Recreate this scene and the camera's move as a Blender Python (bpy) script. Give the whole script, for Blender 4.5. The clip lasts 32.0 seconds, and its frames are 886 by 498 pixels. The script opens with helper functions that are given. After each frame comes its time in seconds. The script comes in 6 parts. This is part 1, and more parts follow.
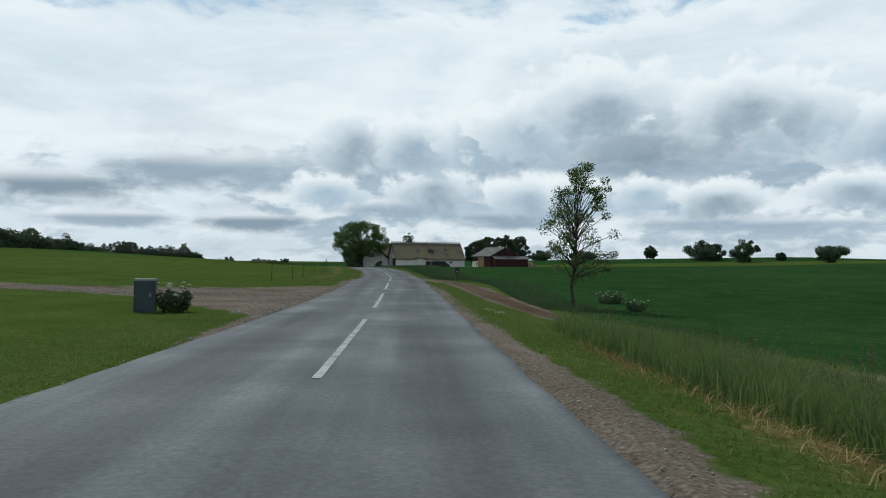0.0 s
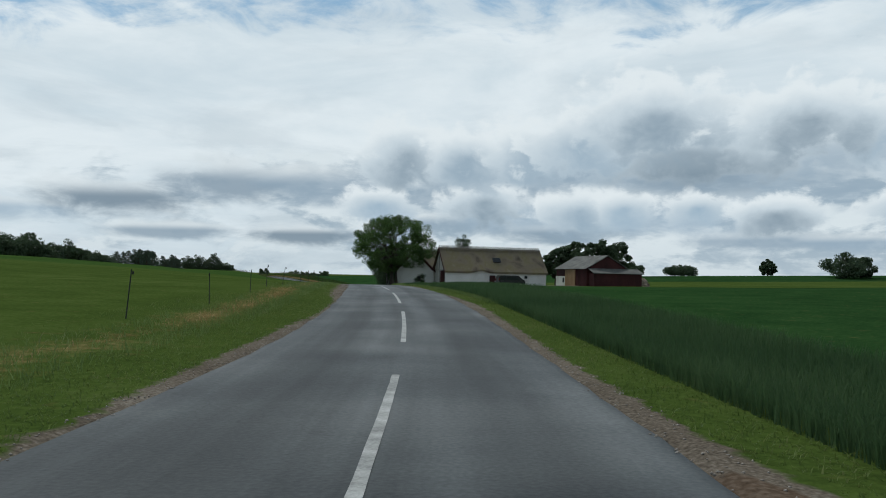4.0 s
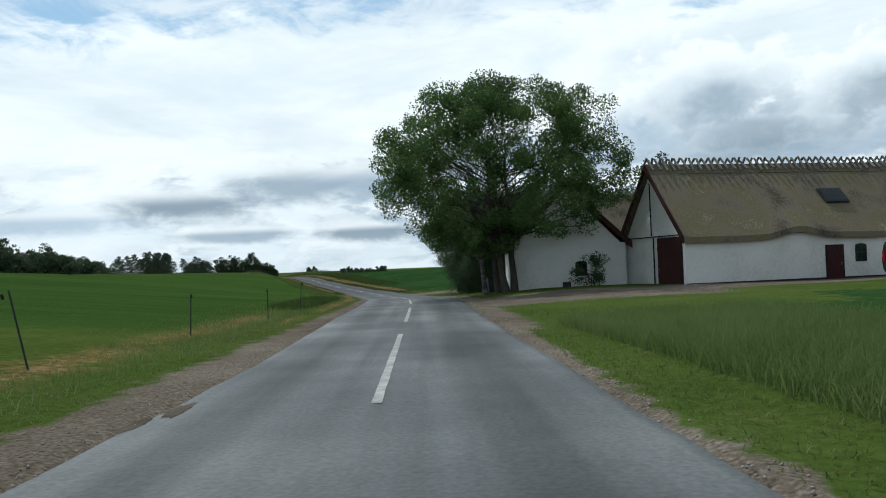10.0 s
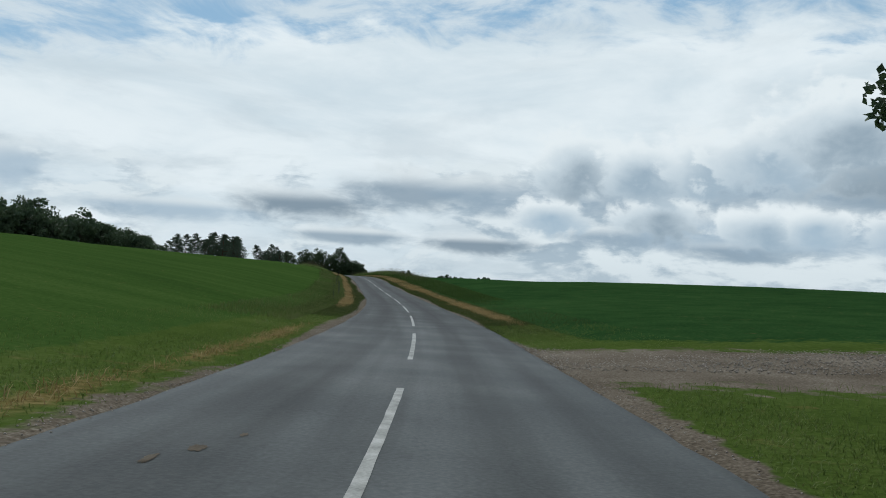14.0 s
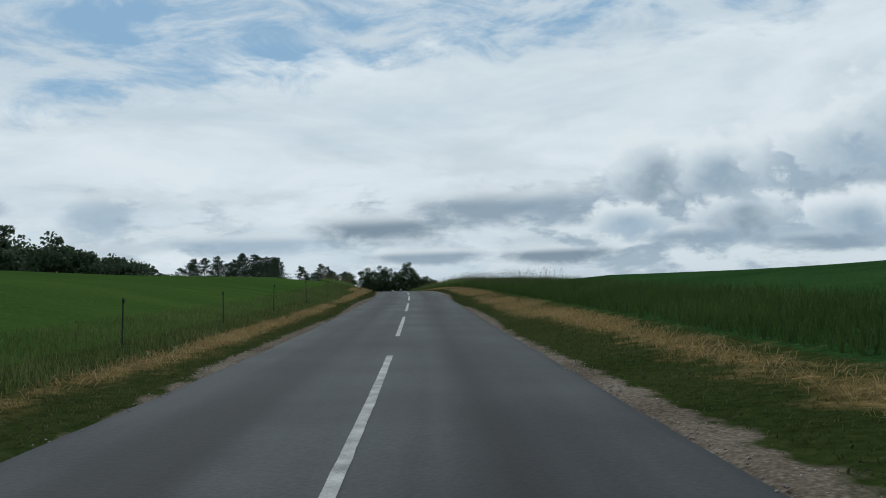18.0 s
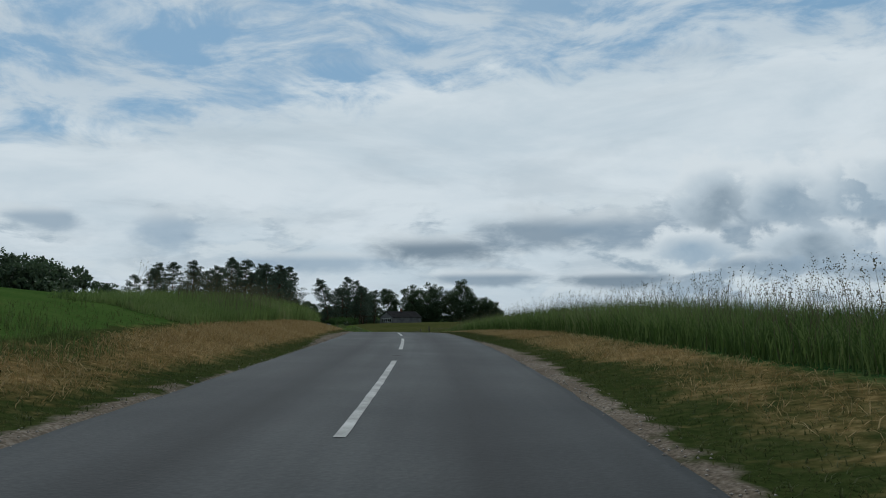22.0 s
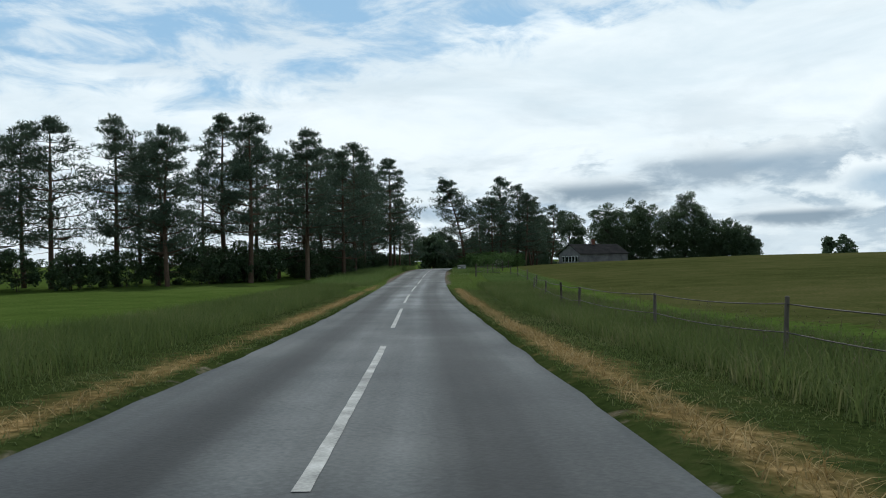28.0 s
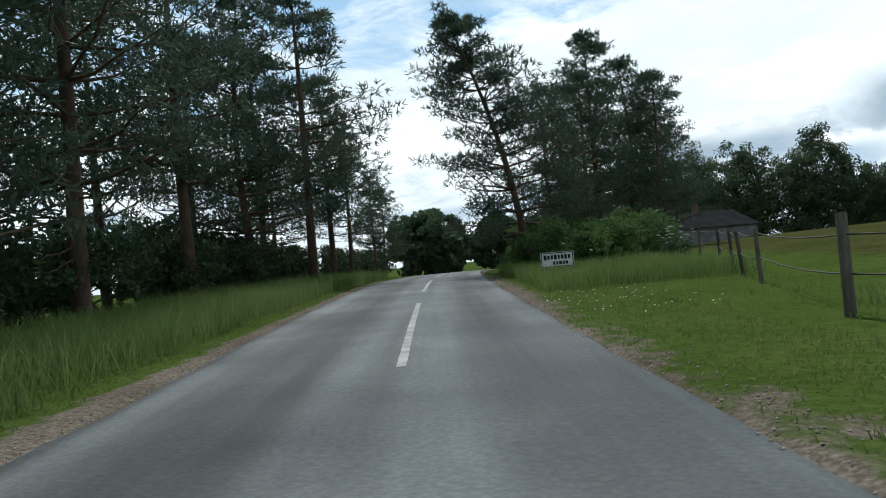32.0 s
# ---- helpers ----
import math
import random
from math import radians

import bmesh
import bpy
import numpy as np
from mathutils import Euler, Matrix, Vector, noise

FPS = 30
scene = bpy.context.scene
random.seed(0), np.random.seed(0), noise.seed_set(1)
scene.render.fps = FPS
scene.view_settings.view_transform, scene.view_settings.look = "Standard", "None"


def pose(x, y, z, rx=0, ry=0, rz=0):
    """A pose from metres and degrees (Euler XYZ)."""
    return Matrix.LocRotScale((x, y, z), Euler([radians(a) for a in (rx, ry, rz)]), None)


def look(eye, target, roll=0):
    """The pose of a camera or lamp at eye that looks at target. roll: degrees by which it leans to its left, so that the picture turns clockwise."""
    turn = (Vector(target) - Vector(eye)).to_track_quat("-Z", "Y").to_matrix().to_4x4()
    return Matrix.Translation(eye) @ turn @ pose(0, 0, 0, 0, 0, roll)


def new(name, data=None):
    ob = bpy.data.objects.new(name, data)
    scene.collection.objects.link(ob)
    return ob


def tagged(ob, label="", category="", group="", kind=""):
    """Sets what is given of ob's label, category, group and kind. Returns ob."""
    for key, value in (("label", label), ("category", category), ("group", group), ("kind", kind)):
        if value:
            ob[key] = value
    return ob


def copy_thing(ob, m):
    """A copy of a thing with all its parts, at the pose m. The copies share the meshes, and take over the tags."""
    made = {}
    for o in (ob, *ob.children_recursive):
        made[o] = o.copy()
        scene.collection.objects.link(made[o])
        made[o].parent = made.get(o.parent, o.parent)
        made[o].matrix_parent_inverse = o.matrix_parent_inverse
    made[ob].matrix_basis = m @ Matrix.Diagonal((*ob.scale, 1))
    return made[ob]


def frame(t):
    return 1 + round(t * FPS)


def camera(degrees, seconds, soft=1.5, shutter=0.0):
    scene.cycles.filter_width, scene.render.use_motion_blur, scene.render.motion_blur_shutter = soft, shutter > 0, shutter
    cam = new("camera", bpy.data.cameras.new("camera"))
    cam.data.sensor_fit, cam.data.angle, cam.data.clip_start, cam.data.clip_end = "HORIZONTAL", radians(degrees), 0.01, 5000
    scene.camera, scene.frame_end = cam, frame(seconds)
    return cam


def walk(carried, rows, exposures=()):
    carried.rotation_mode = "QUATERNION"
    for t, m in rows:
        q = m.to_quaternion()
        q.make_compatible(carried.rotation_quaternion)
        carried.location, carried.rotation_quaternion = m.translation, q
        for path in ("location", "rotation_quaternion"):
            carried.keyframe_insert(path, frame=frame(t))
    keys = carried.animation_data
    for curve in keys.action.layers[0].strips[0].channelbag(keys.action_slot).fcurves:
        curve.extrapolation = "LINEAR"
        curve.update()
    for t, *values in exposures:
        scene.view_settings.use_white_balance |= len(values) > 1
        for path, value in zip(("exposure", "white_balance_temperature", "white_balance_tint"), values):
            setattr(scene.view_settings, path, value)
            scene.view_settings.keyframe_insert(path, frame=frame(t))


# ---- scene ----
cam = camera(58.66, 32.0, soft=1.0)
# Seconds, place, heading to the left, pitch, lean
PATH = [
    (0, 0.00, 0.00, 1.20, 0.69, 0.81, 0.58),
    (0.5, -0.55, 8.52, 1.06, 0.54, 0.59, -0.80),
    (1, -1.07, 17.02, 0.98, 0.61, 0.44, -2.29),
    (1.5, -1.66, 25.48, 0.95, 0.63, 0.44, -3.34),
    (2, -2.20, 33.93, 0.89, 0.52, 0.75, -2.14),
    (2.5, -2.77, 42.36, 0.89, 0.81, 1.05, -0.70),
    (3, -3.39, 50.78, 0.90, 2.43, 1.59, 0.50),
    (3.5, -4.10, 59.21, 0.95, 3.53, 1.59, 0.88),
    (5.5, -7.33, 92.86, 0.70, 7.43, 2.83, 2.19),
    (6, -8.62, 100.81, 0.90, 8.78, 2.68, 1.84),
    (6.5, -10.03, 108.69, 1.11, 8.95, 2.91, 0.86),
    (7, -11.52, 116.46, 1.19, 8.91, 2.17, -0.90),
    (7.5, -13.07, 124.17, 1.16, 8.81, 1.81, -1.52),
    (8, -14.60, 131.92, 1.07, 8.82, 1.74, -1.54),
    (8.5, -16.18, 139.78, 0.97, 8.67, 1.54, -1.83),
    (9, -17.76, 147.87, 0.88, 8.94, 1.11, -2.20),
    (9.5, -19.30, 156.09, 0.72, 8.97, 1.15, -2.61),
    (10, -20.89, 164.38, 0.57, 8.93, 1.11, -2.17),
    (10.5, -22.42, 172.69, 0.43, 8.92, 0.63, -2.94),
    (11, -23.96, 180.90, 0.20, 8.93, 0.80, -1.86),
    (11.5, -25.50, 188.97, 0.16, 8.82, 1.61, 0.51),
    (12, -26.98, 196.95, -0.02, 9.89, 1.49, 1.04),
    (12.5, -28.58, 204.91, -0.19, 11.01, 1.42, 1.88),
    (13, -30.30, 212.94, -0.30, 12.93, 1.85, 3.58),
    (13.5, -32.25, 221.13, -0.48, 14.85, 2.33, 4.04),
    (14, -34.57, 229.37, -0.80, 16.74, 2.10, 3.67),
    (14.5, -37.12, 237.64, -1.20, 17.60, 1.82, 2.55),
    (16.5, -48.46, 272.35, -1.68, 20.64, 2.43, 1.57),
    (17, -51.81, 280.73, -1.77, 21.60, 2.40, 0.86),
    (17.5, -55.21, 289.05, -1.85, 22.44, 2.66, -0.87),
    (18, -58.72, 297.36, -1.71, 22.43, 3.12, -1.02),
    (18.5, -62.33, 305.73, -1.60, 22.74, 3.09, -1.10),
    (19, -66.04, 314.11, -1.57, 23.02, 3.14, -0.46),
    (19.5, -69.78, 322.44, -1.48, 23.18, 3.85, -1.03),
    (20, -73.48, 330.72, -1.27, 23.20, 3.87, -0.57),
    (20.5, -77.15, 338.96, -1.10, 23.67, 4.35, 0.16),
    (21, -80.88, 347.11, -0.89, 24.29, 4.53, 0.52),
    (21.5, -84.62, 355.20, -0.71, 25.58, 4.48, -0.26),
    (22, -88.45, 363.18, -0.52, 26.62, 4.68, 0.67),
    (22.5, -92.45, 371.02, -0.42, 27.93, 4.81, 2.04),
    (23, -96.49, 378.80, -0.40, 29.51, 4.48, 2.26),
    (23.5, -100.68, 386.52, -0.37, 31.01, 4.42, 2.32),
    (24, -105.06, 394.17, -0.37, 32.11, 4.39, 1.64),
    (24.5, -109.60, 401.79, -0.42, 33.17, 4.35, 1.34),
    (25, -114.35, 409.36, -0.55, 33.89, 3.58, 0.91),
    (25.5, -119.26, 416.90, -0.84, 34.23, 3.12, -0.20),
    (26, -124.34, 424.36, -1.16, 35.28, 2.59, 0.42),
    (26.5, -129.62, 431.68, -1.61, 36.13, 1.56, 0.32),
    (28.5, -152.28, 460.54, -2.93, 38.94, 0.68, -1.34),
    (29, -158.07, 467.46, -3.16, 38.94, 0.73, -2.25),
    (29.5, -163.92, 474.22, -3.28, 39.08, 0.83, -2.74),
    (30, -169.65, 481.00, -3.37, 38.54, 1.05, -3.02),
    (30.5, -175.38, 487.76, -3.45, 38.67, 1.38, -2.81),
    (31, -181.03, 494.51, -3.52, 38.12, 1.17, -3.42),
    (31.5, -186.54, 501.33, -3.55, 37.78, 1.08, -3.72),
    (32, -192.04, 508.15, -3.41, 37.20, 0.98, -5.07),
]


def aim(x, y, z, yaw, pitch, roll):
    """A camera pose from a place and three angles in degrees."""
    a, b = radians(yaw), radians(pitch)
    way = Vector((-math.sin(a) * math.cos(b), math.cos(a) * math.cos(b), math.sin(b)))
    eye = Vector((x, y, z))
    return look(eye, eye + 2 * way, roll)


walk(cam, [(t, aim(*rest)) for t, *rest in PATH], [(0, -0.14, 6130, 5.3), (2, -0.2, 6130, 5.3), (3, -0.26, 6130, 5.3), (5.5, -0.28, 6130, 5.3), (8, -0.1, 6130, 5.3), (12, 0.18, 6130, 5.3), (13.2, 0.0, 6130, 5.3), (14.2, -0.24, 6130, 5.3), (18, -0.34, 6040, 5.3), (22, -0.48, 6000, 5.3), (25, -0.16, 6130, 5.3), (29, 0.08, 6130, 5.3), (31, 0.25, 6130, 5.3), (32, 0.25, 6130, 5.3)])

# The road's centre line, from before the start to past the end
ROAD = [
    (12.05, -199.64, 5.00), (5.53, -99.85, 2.50), (1.62, -39.98, 1.00), (-0.99, -0.06, -0.00),
    (-2.54, 27.12, -0.27), (-4.31, 54.10, -0.28), (-6.49, 81.24, -0.50), (-10.18, 107.04, -0.14),
    (-15.04, 131.84, -0.14), (-20.07, 157.67, -0.51), (-25.08, 184.04, -1.02), (-30.10, 209.62, -1.46),
    (-37.02, 235.87, -2.32), (-46.06, 263.48, -2.85), (-56.48, 290.48, -3.02), (-68.22, 317.14, -2.74),
    (-80.19, 343.48, -2.18), (-92.40, 369.06, -1.64), (-105.75, 393.77, -1.58), (-120.87, 417.99, -2.10),
    (-137.89, 441.49, -3.37), (-156.41, 464.14, -4.27), (-174.74, 485.98, -4.64), (-192.35, 507.89, -4.62),
    (-207.69, 527.63, -4.22), (-224.83, 552.25, -4.17), (-243.51, 587.62, -4.97), (-282.33, 679.78, -7.97),
    (-359.98, 864.09, -12.97),
]

# ---- light ----
SUN_YAW, SUN_UP = 43.0, 56.0
world = bpy.data.worlds.new("sky")
scene.world = world
world.use_nodes = True
wn, wl = world.node_tree.nodes, world.node_tree.links
wn.clear()


def wnode(kind, **values):
    n = wn.new(kind)
    for key, value in values.items():
        n.inputs[key.replace("_", " ")].default_value = value
    return n


def wmath(op, a, b=None, clamp=False):
    n = wn.new("ShaderNodeMath")
    n.operation, n.use_clamp = op, clamp
    for i, v in enumerate((a, b)):
        if v is None:
            continue
        if isinstance(v, (int, float)):
            n.inputs[i].default_value = v
        else:
            wl.new(v, n.inputs[i])
    return n.outputs[0]


def wmix(fac, a, b):
    n = wn.new("ShaderNodeMix")
    n.data_type = "RGBA"
    for v, i in ((fac, 0), (a, 6), (b, 7)):
        if isinstance(v, (int, float)):
            n.inputs[i].default_value = v
        elif isinstance(v, tuple):
            n.inputs[i].default_value = (*v, 1)
        else:
            wl.new(v, n.inputs[i])
    return n.outputs[2]


sky = wn.new("ShaderNodeTexSky")
sky.sky_type, sky.sun_disc = "NISHITA", False
sky.sun_elevation, sky.sun_rotation = radians(SUN_UP), radians(-SUN_YAW)
coord = wn.new("ShaderNodeTexCoord")
split = wn.new("ShaderNodeSeparateXYZ")
wl.new(coord.outputs["Generated"], split.inputs[0])
# The way as two angles: round to the left from +y, and up
round_a = wmath("ARCTAN2", wmath("MULTIPLY", split.outputs["X"], -1.0), split.outputs["Y"])
lift_a = wmath("ARCSINE", split.outputs["Z"])
angles = wn.new("ShaderNodeCombineXYZ")
wl.new(round_a, angles.inputs[0])
wl.new(lift_a, angles.inputs[1])


def cloud_noise(scale, detail, rough, shift, source, stretch=(1, 1, 1), warp=0.0, turn=0.0):
    m = wn.new("ShaderNodeMapping")
    m.inputs["Location"].default_value = shift
    m.inputs["Rotation"].default_value = (0, 0, turn)
    m.inputs["Scale"].default_value = stretch
    wl.new(source.outputs[0], m.inputs["Vector"])
    n = wnode("ShaderNodeTexNoise", Scale=scale, Detail=detail, Roughness=rough, Distortion=warp)
    wl.new(m.outputs[0], n.inputs["Vector"])
    return n.outputs["Fac"]


def wrange(v, a, b, c=0.0, d=1.0):
    n = wn.new("ShaderNodeMapRange")
    n.interpolation_type = "SMOOTHSTEP"
    for key, value in (("From Min", a), ("From Max", b), ("To Min", c), ("To Max", d)):
        n.inputs[key].default_value = value
    wl.new(v, n.inputs["Value"])
    return n.outputs[0]


# High veil: white and smooth up to a slanting edge, over it blue with torn wisps
torn = cloud_noise(9.0, 6, 0.6, (0.7, 2.2, 0), angles, (1, 2.2, 1), 0.6, 0.25)
edge_at = wrange(round_a, 0.33, 0.95, 0.300, 0.200)
over = wmath("ADD", wmath("SUBTRACT", lift_a, edge_at), wmath("MULTIPLY", wmath("SUBTRACT", torn, 0.5), 0.16))
veil = wrange(over, 0.030, -0.012)
wisp_n = wmath("ADD", cloud_noise(6.5, 8, 0.62, (1.3, 0.4, 0), angles, (1, 2.6, 1), 0.5, 0.12), wrange(lift_a, 0.30, 0.6, 0.0, 0.06))
wisps = wrange(wisp_n, 0.40, 0.62)
tone = wrange(cloud_noise(3.6, 7, 0.58, (4.2, 0.7, 0), angles, (1, 3.2, 1), 0.35, 0.20), 0.30, 0.66)
white = wmix(tone, (8.8, 9.7, 10.3), (11.2, 11.6, 11.8))
blue = wmix(0.3, (4.1, 6.7, 9.2), sky.outputs[0])
base = wmix(veil, wmix(wmath("MULTIPLY", wisps, 0.85), blue, (9.6, 10.2, 10.6)), white)
# Faint grey streaks in the veil, denser low down
streak = wrange(cloud_noise(5.2, 7, 0.6, (2.0, 0.6, 0), angles, (1, 3.6, 1), 0.4, 0.10), 0.46, 0.68)
base = wmix(wmath("MULTIPLY", streak, wrange(lift_a, 0.06, 0.24, 0.62, 0.20)), base, (6.9, 7.7, 8.3))

# Rounded lobes that shape the edges and bellies of the heaped clouds
jitter = wnode("ShaderNodeTexNoise", Scale=34.0, Detail=6, Roughness=0.6)
wl.new(angles.outputs[0], jitter.inputs["Vector"])
shift_v = wn.new("ShaderNodeVectorMath")
shift_v.operation = "MULTIPLY_ADD"
wl.new(jitter.outputs["Color"], shift_v.inputs[0])
shift_v.inputs[1].default_value = (0.022, 0.016, 0)
wl.new(angles.outputs[0], shift_v.inputs[2])


def lobes(scale, detail):
    n = wn.new("ShaderNodeTexVoronoi")
    n.voronoi_dimensions, n.feature = "2D", "SMOOTH_F1"
    for key, value in (("Scale", scale), ("Detail", detail), ("Roughness", 0.55), ("Smoothness", 0.35)):
        n.inputs[key].default_value = value
    wl.new(shift_v.outputs[0], n.inputs["Vector"])
    return wmath("SUBTRACT", n.outputs["Distance"], 0.42)


lump = wmath("ADD", wmath("MULTIPLY", lobes(19.0, 2.0), 0.45), wmath("MULTIPLY", wmath("SUBTRACT", cloud_noise(30.0, 7, 0.62, (5.1, 3.3, 0), angles, (1, 1.4, 1), 0.3), 0.5), 1.2))
soft_lump = wmath("MULTIPLY", wmath("SUBTRACT", cloud_noise(13.0, 7, 0.6, (1.1, 8.3, 0), angles, (1, 2.4, 1), 0.3), 0.5), 2.0)


def placed(yaw, lift, wide, tall, rough_edge):
    """Coordinates within one cloud (sideways, up) and the distance from its middle, 1 at the edge."""
    m = wn.new("ShaderNodeMapping")
    m.vector_type = "TEXTURE"
    m.inputs["Location"].default_value = (radians(yaw), radians(lift), 0)
    m.inputs["Scale"].default_value = (radians(wide), radians(tall), 1)
    wl.new(angles.outputs[0], m.inputs["Vector"])
    ln = wn.new("ShaderNodeVectorMath")
    ln.operation = "LENGTH"
    wl.new(m.outputs[0], ln.inputs[0])
    dot = wn.new("ShaderNodeVectorMath")
    dot.operation = "DOT_PRODUCT"
    wl.new(m.outputs[0], dot.inputs[0])
    dot.inputs[1].default_value = (-0.06, -0.42, 0)
    return dot.outputs["Value"], wmath("ADD", ln.outputs["Value"], rough_edge)


def heap(base, yaw, lift, wide, tall, dark):
    """One heaped cloud: a bright rim on top, grey within and below."""
    slope, edge = placed(yaw, lift, wide, tall, lump)
    mask = wmath("MULTIPLY", wrange(edge, 1.08, 0.72), wrange(slope, 0.52, 0.22))
    shade = wmath("ADD", wmath("ADD", slope, wmath("MULTIPLY", edge, -0.50)), wmath("MULTIPLY", lump, 0.32))
    tint = tuple(v * (1.0 - 0.62 * dark) for v in (6.3, 8.2, 10.0))
    body = wmix(wrange(shade, -0.56, -0.20), (11.2, 11.5, 11.6), wmix(wrange(shade, -0.30, 0.06), (8.2, 9.0, 9.6), tint))
    return wmix(wmath("MULTIPLY", mask, 0.95), base, body)


def sheet(base, yaw, lift, wide, tall, dark):
    """One flat soft cloud, grey below and paler at its upper edge."""
    slope, edge = placed(yaw, lift, wide, tall, soft_lump)
    mask = wmath("MULTIPLY", wrange(edge, 1.35, 0.45), 0.55 + 0.45 * dark)
    tint = tuple(v * (1.0 - 0.55 * dark) for v in (6.3, 7.9, 9.5))
    return wmix(mask, base, wmix(wrange(slope, -0.34, 0.02), (9.6, 10.0, 10.2), tint))


# Flat bars low down, then the rows of heaps, the far low ones first: yaw, height, half sizes in degrees, darkness
BARS = [
    (23.4, 2.6, 4.5, 0.6, 0.7), (14.4, 2.6, 4.5, 0.7, 0.9), (-17.8, 2.7, 5.5, 0.7, 0.6), (-24.8, 2.6, 4.5, 0.6, 0.5),
    (-4.0, 3.1, 4.5, 0.8, 0.7), (4.6, 3.7, 4.0, 0.9, 0.6), (27.6, 4.7, 4.2, 1.3, 0.9), (19.2, 6.2, 5.0, 1.6, 0.75),
    (13.6, 6.2, 4.5, 1.4, 0.6), (46.1, 5.7, 2.4, 1.7, 0.35), (53.6, 6.0, 2.2, 0.9, 0.5), (61.0, 5.1, 2.6, 0.8, 0.6),
    (36.0, 3.6, 6.0, 0.8, 0.4), (1.0, 7.2, 9.5, 2.6, 0.6), (-16.0, 7.8, 14.0, 3.2, 0.55), (-8.0, 4.6, 12.0, 1.7, 0.4), (-13.2, 7.0, 5.0, 1.2, 0.7), (-33.0, 4.0, 6.0, 1.2, 0.6),
]
HEAPS = [
    (9.0, 4.9, 3.4, 1.5, 0.4), (1.6, 5.2, 3.8, 1.8, 0.8), (-5.4, 4.7, 3.6, 1.8, 0.55), (-8.6, 4.9, 2.6, 1.5, 0.4),
    (-13.6, 4.9, 2.9, 1.4, 0.4), (-18.6, 4.4, 3.8, 1.6, 0.85), (-27.1, 4.9, 3.6, 1.5, 0.7), (-28.5, 8.6, 4.5, 2.6, 0.5),
    (7.0, 8.6, 3.9, 2.9, 0.8), (2.6, 8.4, 4.2, 2.5, 0.6), (-2.0, 8.9, 4.2, 2.6, 0.55), (-12.6, 8.8, 11.0, 2.4, 0.9),
    (-5.6, 9.6, 4.6, 2.8, 0.5), (-24.4, 10.0, 3.3, 2.5, 0.5), (-20.4, 10.6, 5.8, 3.0, 0.85), (-10.6, 11.2, 6.4, 3.3, 0.75),
    (-37.0, 9.0, 6.0, 3.6, 0.7),
]
# A belt of small broken clouds over the whole horizon
belt = wmath("ADD", cloud_noise(9.0, 8, 0.6, (2.7, 0.9, 0), angles, (1, 2.5, 1), 0.25), wmath("ADD", wrange(lift_a, 0.10, 0.19, 0.03, -0.28), wrange(round_a, 0.02, 0.50, 0.10, -0.05)))
plain_n = cloud_noise(9.0, 8, 0.6, (2.7, 0.9, 0), angles, (1, 2.5, 1), 0.25)
above = cloud_noise(9.0, 8, 0.6, (2.7, 0.96, 0), angles, (1, 2.5, 1), 0.25)
belly = wrange(wmath("SUBTRACT", plain_n, above), 0.10, -0.10)
full = wmix(wmath("MULTIPLY", wrange(belt, 0.45, 0.58), 0.85), base, wmix(belly, (10.2, 10.7, 10.9), (4.6, 5.7, 6.7)))
for row in BARS:
    full = sheet(full, *row)
for yaw, lift, wide, tall, dark in HEAPS:
    full = heap(full, yaw, lift, wide * 1.22, tall * 1.2, dark)
haze = wrange(lift_a, 0.0, 0.05, 0.40, 0.0)
full = wmix(haze, full, (8.0, 8.7, 9.2))
# The cloud cover shines towards the sun and is duller on the far side and overhead
facing = wmath("ADD", wmath("MULTIPLY", split.outputs["X"], -math.sin(radians(SUN_YAW))), wmath("MULTIPLY", split.outputs["Y"], math.cos(radians(SUN_YAW))))
glow = wmath("MULTIPLY", wrange(facing, -0.35, 0.35, 0.68, 1.0), wrange(lift_a, 0.42, 0.85, 1.0, 0.48))
dim = wn.new("ShaderNodeVectorMath")
dim.operation = "SCALE"
wl.new(full, dim.inputs[0])
wl.new(glow, dim.inputs["Scale"])
full = dim.outputs[0]
out = wn.new("ShaderNodeOutputWorld")
bg = wnode("ShaderNodeBackground", Strength=0.085)
wl.new(full, bg.inputs["Color"])
wl.new(bg.outputs[0], out.inputs["Surface"])

sun = new("sun", bpy.data.lights.new("sun", "SUN"))
sun.data.energy, sun.data.angle, sun.data.color = 1.8, radians(1.2), (1.0, 0.95, 0.88)
sa, sb = radians(SUN_YAW), radians(SUN_UP)
sun_way = Vector((-math.sin(sa) * math.cos(sb), math.cos(sa) * math.cos(sb), math.sin(sb)))
sun.matrix_world = look(sun_way * 50, (0, 0, 0))

